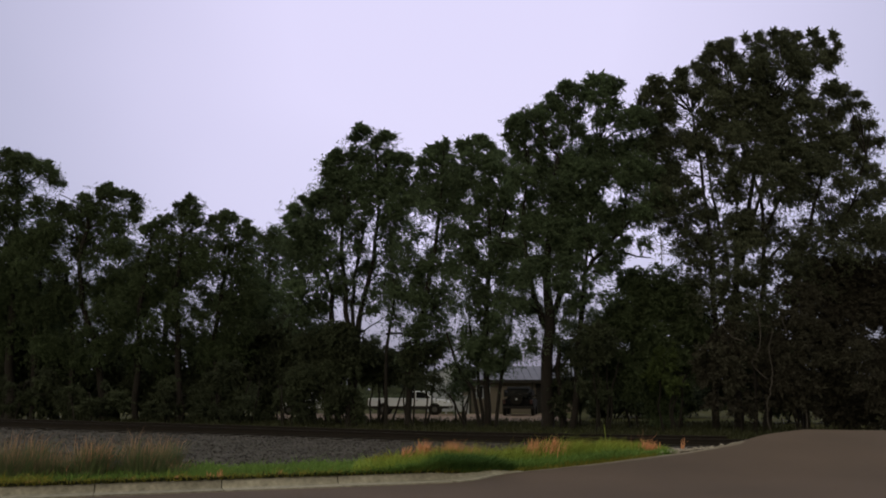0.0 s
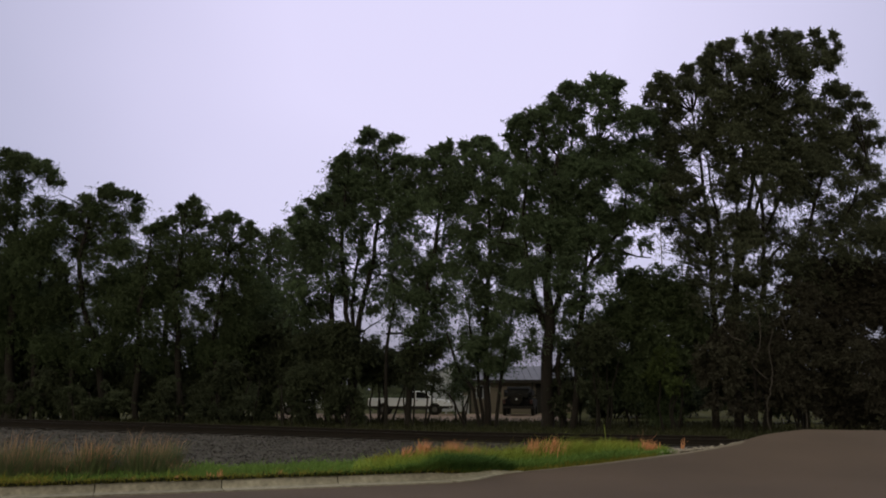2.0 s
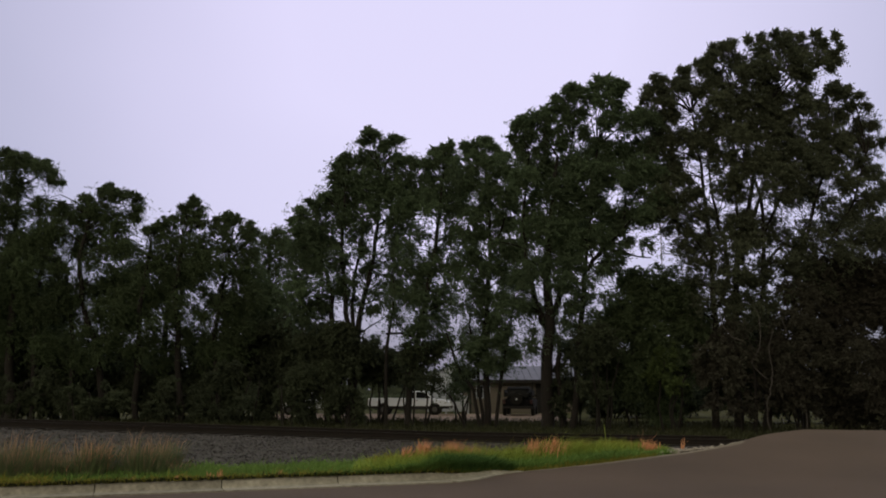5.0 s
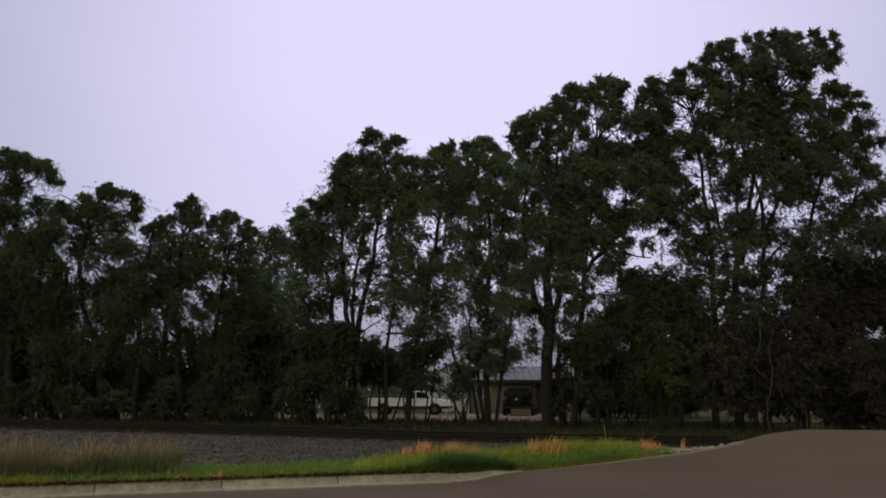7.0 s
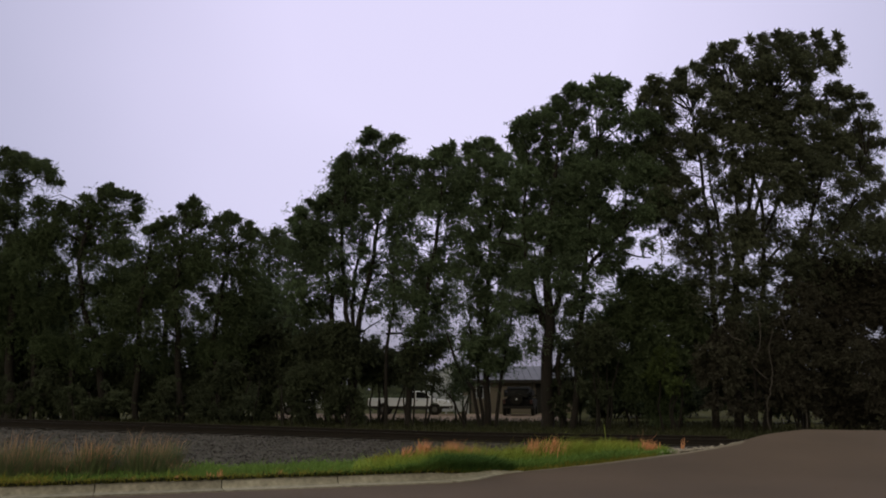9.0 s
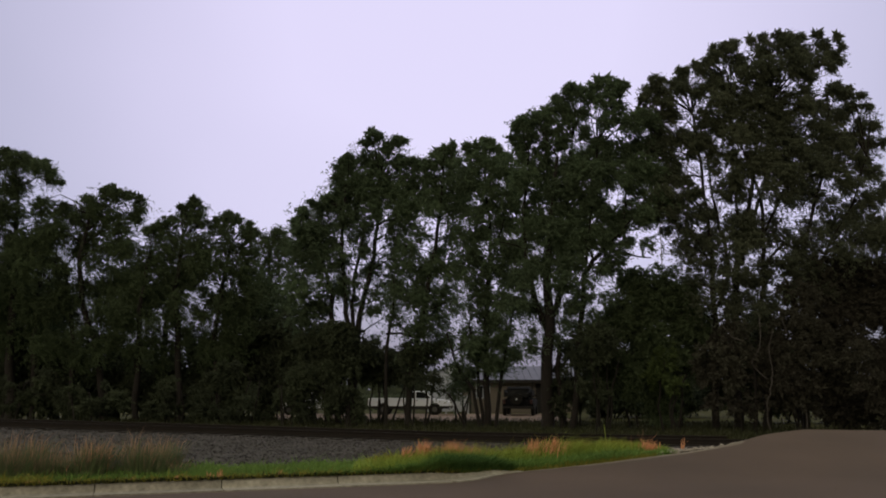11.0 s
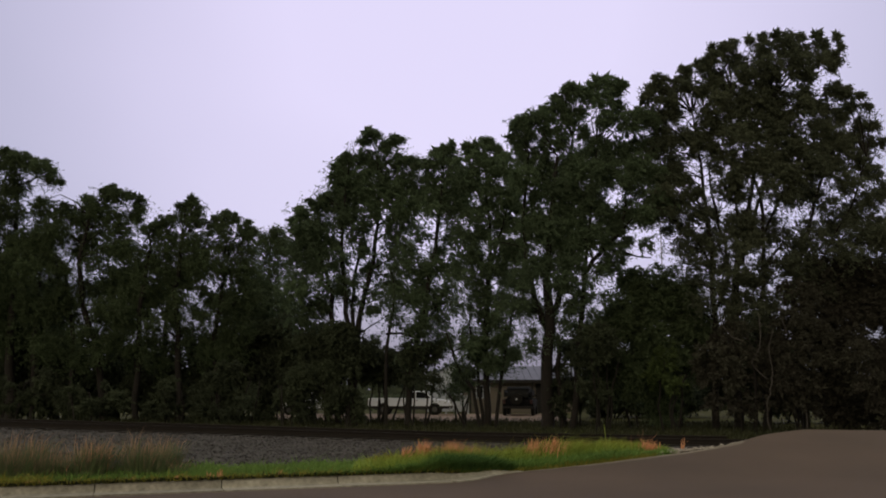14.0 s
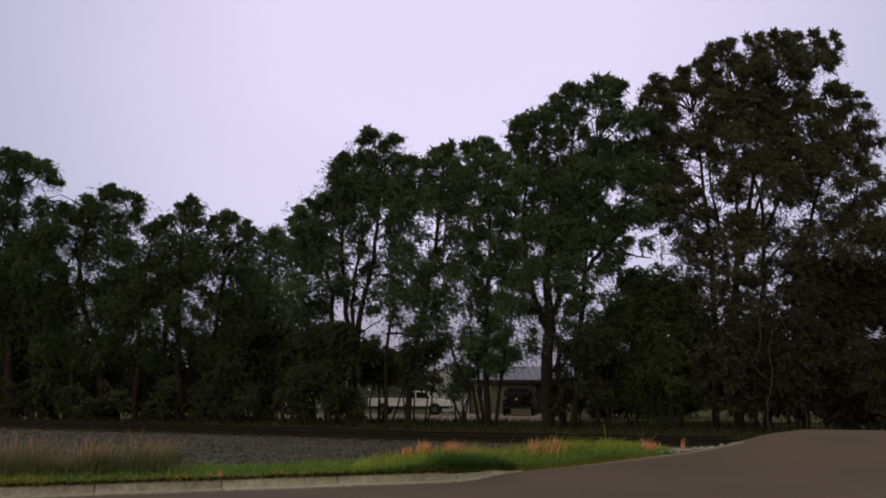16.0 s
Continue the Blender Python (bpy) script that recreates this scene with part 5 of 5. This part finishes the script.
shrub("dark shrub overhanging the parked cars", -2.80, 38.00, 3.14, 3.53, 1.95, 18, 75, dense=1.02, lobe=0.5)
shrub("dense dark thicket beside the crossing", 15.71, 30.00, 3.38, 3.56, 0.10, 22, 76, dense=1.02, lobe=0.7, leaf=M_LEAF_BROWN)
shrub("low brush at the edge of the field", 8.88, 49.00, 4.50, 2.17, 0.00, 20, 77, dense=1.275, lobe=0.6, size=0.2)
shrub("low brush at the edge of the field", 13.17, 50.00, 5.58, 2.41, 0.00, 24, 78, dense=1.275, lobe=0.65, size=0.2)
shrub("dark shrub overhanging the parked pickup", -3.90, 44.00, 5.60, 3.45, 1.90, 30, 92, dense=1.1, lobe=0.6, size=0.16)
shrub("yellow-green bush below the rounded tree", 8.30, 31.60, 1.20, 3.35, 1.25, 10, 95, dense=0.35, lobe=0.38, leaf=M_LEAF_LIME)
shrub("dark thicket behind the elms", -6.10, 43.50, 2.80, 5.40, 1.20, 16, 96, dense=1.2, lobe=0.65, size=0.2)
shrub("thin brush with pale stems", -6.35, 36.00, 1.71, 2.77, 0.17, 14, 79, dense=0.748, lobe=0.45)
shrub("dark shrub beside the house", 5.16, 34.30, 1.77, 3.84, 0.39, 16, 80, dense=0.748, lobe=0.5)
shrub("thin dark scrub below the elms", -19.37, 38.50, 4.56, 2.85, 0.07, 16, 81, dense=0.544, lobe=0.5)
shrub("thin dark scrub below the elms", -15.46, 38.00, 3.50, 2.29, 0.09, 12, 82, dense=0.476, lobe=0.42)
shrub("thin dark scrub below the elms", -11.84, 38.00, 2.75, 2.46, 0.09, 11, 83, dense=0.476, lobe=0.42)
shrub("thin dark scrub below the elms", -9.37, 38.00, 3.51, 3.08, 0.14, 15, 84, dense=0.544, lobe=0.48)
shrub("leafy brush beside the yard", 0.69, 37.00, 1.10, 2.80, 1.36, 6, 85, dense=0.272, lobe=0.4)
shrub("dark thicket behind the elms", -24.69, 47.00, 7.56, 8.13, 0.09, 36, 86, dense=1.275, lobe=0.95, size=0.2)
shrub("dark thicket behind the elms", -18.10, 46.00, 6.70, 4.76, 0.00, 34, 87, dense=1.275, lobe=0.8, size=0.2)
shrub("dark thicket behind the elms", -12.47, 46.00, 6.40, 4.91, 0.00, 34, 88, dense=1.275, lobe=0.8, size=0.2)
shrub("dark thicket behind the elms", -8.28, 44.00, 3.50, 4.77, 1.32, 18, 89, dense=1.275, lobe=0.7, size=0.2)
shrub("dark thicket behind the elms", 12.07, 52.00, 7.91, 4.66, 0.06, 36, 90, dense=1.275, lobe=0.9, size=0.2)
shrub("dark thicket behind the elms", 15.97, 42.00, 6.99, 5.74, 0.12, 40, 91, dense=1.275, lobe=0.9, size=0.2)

# ---- far woods closing the horizon ----
rng = np.random.default_rng(31)
n = 26000
ang = rng.uniform(-pi, pi, n)
dist = rng.uniform(150, 210, n)
tall = 3.2 + 2.2 * np.array([noise.noise((a * 9.0, 1.5, 0.0)) + 0.6 * noise.noise((a * 31.0, 7.5, 0.0)) for a in ang])
p = np.stack([dist * np.sin(ang), dist * np.cos(ang), np.maximum(0.3, tall * rng.uniform(0, 1, n) ** 0.7)], 1)
s1 = rng.normal(size=(n, 3))
s1 /= np.linalg.norm(s1, axis=1)[:, None]
s2 = np.cross(s1, rng.normal(size=(n, 3)))
s2 /= np.linalg.norm(s2, axis=1)[:, None]
s1, s2 = s1 * 0.95, s2 * 0.8
tagged(quads_object("far_woods", np.stack([p - s1, p + s2, p + s1, p - s2], 1), M_LEAF_DARK), "distant dark line of woods round the horizon", "woods", kind="stuff")


# ---- low brush on the field behind the house ----
n = 16000
p = np.stack([rng.uniform(-60, 70, n), rng.uniform(66, 125, n), 0.9 * rng.uniform(0, 1, n) ** 1.5 + 0.05], 1)
s1 = rng.normal(size=(n, 3))
s1 /= np.linalg.norm(s1, axis=1)[:, None]
s2 = np.cross(s1, rng.normal(size=(n, 3)))
s2 /= np.linalg.norm(s2, axis=1)[:, None]
tagged(quads_object("field_brush", np.stack([p - s1 * 0.3, p + s2 * 0.2, p + s1 * 0.3, p - s2 * 0.2], 1), M_LEAF_DARK), "low dark brush on the field behind the house", "brush", kind="stuff")


# ---- house, shed ----
def house():
    top = tagged(new("house"), "low tan house with a grey metal roof behind the trees", "house")
    top.location = (5.5, 60.5, 0)
    w, d, eave, ridge = 3.9, 4.0, 2.37, 3.28
    bm = bmesh.new()
    # front wall with a door and two windows cut through it
    cuts = [(-3.2, -2.2, 1.0, 1.9), (1.0, 1.9, 0.0, 2.03), (2.4, 3.3, 1.0, 1.9)]
    edge = -w
    for x0, x1, z0, z1 in cuts:
        box(bm, edge, x0, -0.1, 0.1, 0, eave)
        if z0 > 0:
            box(bm, x0, x1, -0.1, 0.1, 0, z0)
        box(bm, x0, x1, -0.1, 0.1, z1, eave)
        edge = x1
    box(bm, edge, w, -0.1, 0.1, 0, eave)
    part("wall", bm, M_WALL, top)
    part("wall", boxed(-w, w, 2 * d - 0.2, 2 * d, 0, eave), M_WALL, top)
    for side in (-1, 1):
        bm = bmesh.new()
        x0 = side * w - 0.1
        a = [bm.verts.new((x0, y, z)) for y, z in ((0.1, 0), (2 * d - 0.2, 0), (2 * d - 0.2, eave), (d, ridge - 0.05), (0.1, eave))]
        b = [bm.verts.new((x0 + 0.2, v.co.y, v.co.z)) for v in a]
        bm.faces.new(a)
        bm.faces.new(b[::-1])
        for i in range(5):
            bm.faces.new((a[i - 1], a[i], b[i], b[i - 1]))
        bmesh.ops.recalc_face_normals(bm, faces=bm.faces[:])
        part("gable_wall", bm, M_WALL, top)
    slope = math.atan2(ridge - eave, d)
    for side in (-1, 1):
        bm = bmesh.new()
        reach = (d + 0.6) / cos(slope)
        box(bm, -w - 0.4, w + 0.4, -reach, 0, 0.0, 0.06)
        ob = part("roof", bm, M_ROOF, top, "ribbed blue-grey metal roof sheet")
        ob.matrix_basis = pose(0, d, ridge) @ pose(0, 0, 0, 0, 0, 0 if side < 0 else 180) @ pose(0, 0, 0, math.degrees(slope), 0, 0)
        for i in range(18):
            x = -w - 0.38 + i * (2 * w + 0.76) / 17
            part("rib", boxed(x - 0.02, x + 0.02, -reach, 0, 0.061, 0.1), M_ROOF, ob)
    part("fascia", boxed(-w - 0.4, w + 0.4, -0.64, -0.58, eave - 0.28, eave - 0.1), M_TRIM, top)
    part("soffit", boxed(-w - 0.35, w + 0.35, -0.58, -0.1, eave - 0.16, eave - 0.12), M_TRIM, top)
    for x in (-3.6, 0.72, 3.7):
        part("porch_post", boxed(x - 0.06, x + 0.06, -0.52, -0.4, 0, eave - 0.16, bevel=0.01), M_TRIM, top)
    door = part("door", boxed(1.0, 1.9, -0.04, 0.02, 0, 2.03, bevel=0.01), M_TRIM, top)
    part("door_handle", disc(bmesh.new(), 1.8, -0.07, 1.0, 0.03, 0.07), M_CHROME, door)
    for x0, x1 in ((-3.2, -2.2), (2.4, 3.3)):
        bm = bmesh.new()
        for q in ((x0, x1, 1.0, 1.06), (x0, x1, 1.84, 1.9), (x0, x0 + 0.06, 1.06, 1.84), (x1 - 0.06, x1, 1.06, 1.84), ((x0 + x1) / 2 - 0.03, (x0 + x1) / 2 + 0.03, 1.06, 1.84)):
            box(bm, q[0], q[1], -0.12, -0.04, q[2], q[3])
        win = part("window", bm, M_PALE_WALL, top, "pale window frame")
        part("pane", boxed(x0 + 0.06, x1 - 0.06, -0.08, -0.06, 1.06, 1.84), M_GLASS, win)
    return top


def shed():
    top = tagged(new("shed"), "pale grey shed with a gable roof beside the house", "shed")
    top.location = (0.75, 64.0, 0)
    w, d, eave, ridge = 1.9, 5.0, 2.5, 3.55
    bm = bmesh.new()
    prism(bm, [(-w, 0), (w, 0), (w, eave), (0, ridge), (-w, eave)], 0, 0.15)
    part("wall", bm, M_PALE_WALL, top)
    for side in (-1, 1):
        part("wall", boxed(side * w - 0.08, side * w + 0.08, 0.16, d, 0, eave), M_PALE_WALL, top)
    part("wall", prism(bmesh.new(), [(-w, 0), (w, 0), (w, eave), (0, ridge), (-w, eave)], d + 0.01, d + 0.15), M_PALE_WALL, top)
    for side in (-1, 1):
        ob = part("roof", boxed(-0.05, 2.35, -0.25, d + 0.4, 0.02, 0.07), M_ROOF, top, "grey metal roof sheet")
        ob.matrix_basis = pose(0, 0, ridge) @ pose(0, 0, 0, 0, 0, 0 if side > 0 else 180) @ pose(0, 0 if side > 0 else -d - 0.15, 0, 0, math.degrees(math.atan2(ridge - eave, w)), 0)
    door = part("door", boxed(-1.1, 1.1, -0.05, -0.002, 0.02, 2.15, bevel=0.01), M_PALE_WALL, top, "pale roll-up door")
    for z in (0.4, 0.8, 1.2, 1.6):
        part("door_rib", boxed(-1.08, 1.08, -0.065, -0.052, z, z + 0.03), M_TRIM, door)
    for side in (-1, 1):
        part("corner_trim", boxed(side * w - 0.07, side * w + 0.07, -0.04, -0.004, 0, eave - 0.05), M_WHITE_PLAIN, top)
    return top


def fence():
    """A short run of white boards between the shed and the house."""
    top = tagged(new("fence"), "short low white board fence beside the house", "fence")
    top.location = (0.2, 58.0, 0)
    for x in (0.0, 0.74, 1.48):
        part("post", boxed(x - 0.05, x + 0.05, 0.03, 0.13, 0, 1.25, bevel=0.01), M_WHITE_PLAIN, top)
    for i in range(6):
        part("board", boxed(-0.03, 1.51, 0, 0.025, 0.2 + 0.17 * i, 0.36 + 0.17 * i, bevel=0.005), M_WHITE_PLAIN, top)
    return top


house()
shed()
fence()


# ---- vehicles ----
def wheel(parent, x, y, r, side, metal=M_CHROME):
    tyre = part("wheel", disc(bmesh.new(), x, y, r, r, 0.2, bevel=0.03), M_TYRE, parent, smooth=False)
    rim = part("rim", disc(bmesh.new(), x, y + side * 0.085, r, r * 0.5, 0.05, bevel=0.01), metal, tyre)
    return tyre


def pickup(label, paint, m):
    """A pickup that points along x: open bed behind, cab, bonnet."""
    top = tagged(new("pickup_truck"), label, "pickup truck")
    top.matrix_basis = m
    body = [(-2.68, 0.42), (-2.68, 0.98), (0.0, 1.0), (1.55, 1.0), (2.35, 0.94), (2.6, 0.8), (2.64, 0.42)]
    part("body", prism(bmesh.new(), body, -0.84, 0.84, bevel=0.04), paint, top)
    cab = [(-0.28, 0.99), (-0.12, 1.5), (0.95, 1.52), (1.6, 0.99)]
    part("cab", prism(bmesh.new(), cab, -0.74, 0.74, bevel=0.05), paint, top)
    for s in (-1, 1):
        part("side_window", prism(bmesh.new(), [(-0.14, 1.06), (-0.02, 1.43), (0.36, 1.45), (0.36, 1.06)], s * 0.745 - 0.008, s * 0.745 + 0.008), M_GLASS, top)
        part("side_window", prism(bmesh.new(), [(0.42, 1.06), (0.42, 1.45), (0.9, 1.45), (1.36, 1.06)], s * 0.745 - 0.008, s * 0.745 + 0.008), M_GLASS, top)
        part("bed_rail", boxed(-2.66, -0.32, s * 0.8 - 0.05, s * 0.8 + 0.05, 0.985, 1.05, bevel=0.01), paint, top)
        for x in (-1.65, 1.62):
            part("wheel_arch", disc(bmesh.new(), x, s * 0.8, 0.36, 0.4, 0.1, segments=20), M_TRIM, top)
            wheel(top, x, s * 0.78, 0.35, s)
        part("headlight", boxed(2.52, 2.64, s * 0.62 - 0.14, s * 0.62 + 0.14, 0.68, 0.82, bevel=0.02), M_LAMP_CLEAR, top)
        part("tail_light", boxed(-2.7, -2.62, s * 0.76 - 0.06, s * 0.76 + 0.06, 0.68, 0.92, bevel=0.01), M_LAMP_RED, top)
        part("door_handle", boxed(0.42, 0.56, s * 0.845 - 0.015, s * 0.845 + 0.015, 0.9, 0.93), M_TRIM, top)
        part("mirror", boxed(1.1, 1.22, s * 0.84 - 0.09, s * 0.84 + 0.09, 1.06, 1.2, bevel=0.02), M_TRIM, top)
    part("rear_window", prism(bmesh.new(), [(-0.27, 1.06), (-0.29, 1.06), (-0.165, 1.46), (-0.145, 1.46)], -0.66, 0.66), M_GLASS, top)
    part("windscreen", prism(bmesh.new(), [(1.02, 1.47), (1.05, 1.47), (1.56, 1.06), (1.53, 1.06)], -0.62, 0.62), M_GLASS, top)
    part("bed_floor", boxed(-2.5, -0.35, -0.68, 0.68, 0.985, 1.0), M_TRIM, top)
    part("front_bumper", boxed(2.58, 2.74, -0.82, 0.82, 0.42, 0.58, bevel=0.03), M_CHROME, top)
    part("rear_bumper", boxed(-2.8, -2.66, -0.82, 0.82, 0.42, 0.56, bevel=0.03), M_CHROME, top)
    part("sill", boxed(-1.2, 1.2, -0.86, 0.86, 0.36, 0.46), M_TRIM, top)
    part("lower_panel", boxed(-2.62, 2.56, -0.856, 0.856, 0.4, 0.56, bevel=0.01), M_TRIM, top, "dark lower body panel")
    return top


def suv(label, paint, m):
    """A boxy off-roader seen from behind, along +x forwards."""
    top = tagged(new("off_road_car"), label, "car")
    top.matrix_basis = m
    body = [(-2.0, 0.45), (-2.05, 0.98), (0.95, 1.02), (1.95, 0.95), (2.05, 0.45)]
    part("body", prism(bmesh.new(), body, -0.87, 0.87, bevel=0.07), paint, top)
    cab = [(-2.0, 0.98), (-1.92, 1.5), (-1.6, 1.72), (0.2, 1.72), (0.95, 1.0)]
    part("cab", prism(bmesh.new(), cab, -0.8, 0.8, bevel=0.24), paint, top)
    for s in (-1, 1):
        for x0, x1 in ((-1.75, -0.85), (-0.75, 0.1)):
            part("side_window", boxed(x0, x1, s * 0.785 - 0.01, s * 0.785 + 0.01, 1.1, 1.52, bevel=0.005), M_GLASS, top)
        for x in (-1.3, 1.3):
            wheel(top, x, s * 0.8, 0.38, s, M_TRIM)
        part("tail_light", boxed(-2.1, -2.0, s * 0.76 - 0.07, s * 0.76 + 0.07, 0.7, 0.95, bevel=0.01), M_LAMP_RED, top)
        part("headlight", disc(bmesh.new(), 2.0, s * 0.6, 0.78, 0.11, 0.1, axis="X"), M_LAMP_CLEAR, top)
        part("mirror", boxed(0.5, 0.62, s * 0.9 - 0.1, s * 0.9 + 0.1, 1.1, 1.26, bevel=0.02), M_TRIM, top)
    rear = part("rear_window", boxed(-2.02, -1.99, -0.55, 0.55, 1.1, 1.5), M_GLASS, top)
    rear.matrix_basis = pose(-0.01, 0, 0)
    spare = part("spare_wheel", disc(bmesh.new(), -2.17, 0.05, 0.98, 0.35, 0.22, axis="X", bevel=0.05), M_TYRE, top, "black covered spare wheel")
    part("cover_mark", disc(bmesh.new(), -2.29, 0.05, 0.98, 0.06, 0.012, axis="X", segments=12), M_WHITE_PLAIN, spare, "pale round mark")
    part("rear_bumper", boxed(-2.2, -2.0, -0.85, 0.85, 0.42, 0.58, bevel=0.03), M_TRIM, top)
    return top


def sedan(label, paint, m):
    top = tagged(new("sedan"), label, "car")
    top.matrix_basis = m
    body = [(-2.2, 0.35), (-2.25, 0.85), (-1.5, 0.95), (1.0, 0.95), (2.05, 0.8), (2.2, 0.35)]
    part("body", prism(bmesh.new(), body, -0.86, 0.86, bevel=0.08), paint, top)
    cab = [(-1.5, 0.94), (-0.95, 1.38), (0.3, 1.4), (1.05, 0.94)]
    part("cab", prism(bmesh.new(), cab, -0.72, 0.72, bevel=0.07), paint, top)
    for s in (-1, 1):
        part("side_window", prism(bmesh.new(), [(-1.25, 0.99), (-0.85, 1.31), (-0.32, 1.32), (-0.32, 0.99)], s * 0.725 - 0.01, s * 0.725 + 0.01), M_GLASS, top)
        part("side_window", prism(bmesh.new(), [(-0.25, 0.99), (-0.25, 1.32), (0.25, 1.32), (0.8, 0.99)], s * 0.725 - 0.01, s * 0.725 + 0.01), M_GLASS, top)
        for x in (-1.35, 1.35):
            wheel(top, x, s * 0.79, 0.31, s)
        part("headlight", boxed(2.06, 2.2, s * 0.65 - 0.14, s * 0.65 + 0.14, 0.6, 0.74, bevel=0.02), M_LAMP_CLEAR, top)
        part("tail_light", boxed(-2.27, -2.15, s * 0.65 - 0.14, s * 0.65 + 0.14, 0.6, 0.76, bevel=0.02), M_LAMP_RED, top)
    part("rear_window", prism(bmesh.new(), [(-1.47, 1.0), (-1.5, 1.0), (-1.04, 1.36), (-1.01, 1.36)], -0.6, 0.6), M_GLASS, top)
    part("windscreen", prism(bmesh.new(), [(0.36, 1.34), (0.39, 1.35), (1.0, 1.0), (0.97, 0.99)], -0.6, 0.6), M_GLASS, top)
    return top


pickup("old white pickup truck parked on the gravel yard", M_WHITE_PAINT, pose(-2.1, 56.0, 0.01, 0, 0, -3))
suv("dark off-road car with a covered spare wheel", M_DARK_PAINT, pose(4.95, 55.2, 0.01, 0, 0, 80) @ Matrix.Diagonal((1, 1.1, 1.04, 1)))
sedan("pale sedan half hidden behind the undergrowth", M_WHITE_PAINT, pose(-8.6, 56.0, 0.01, 0, 0, 10))

# ---- utility pole far behind ----
pole = tagged(new("utility_pole"), "weathered grey utility pole with a crossarm", "utility pole")
pole.location = (23.4, 90, 0)
part("post", disc(bmesh.new(), 0, 0, 10.1, 0.05, 20.2, axis="Z", segments=12), M_POLE, pole)
arm = part("crossarm", boxed(-0.7, 0.7, -0.16, -0.06, 19.4, 19.55, bevel=0.01), M_POLE, pole)
for x in (-0.6, 0.0, 0.6):
    part("insulator", disc(bmesh.new(), x, -0.11, 19.63, 0.05, 0.16, axis="Z", segments=10), M_CHROME, arm)


motions()
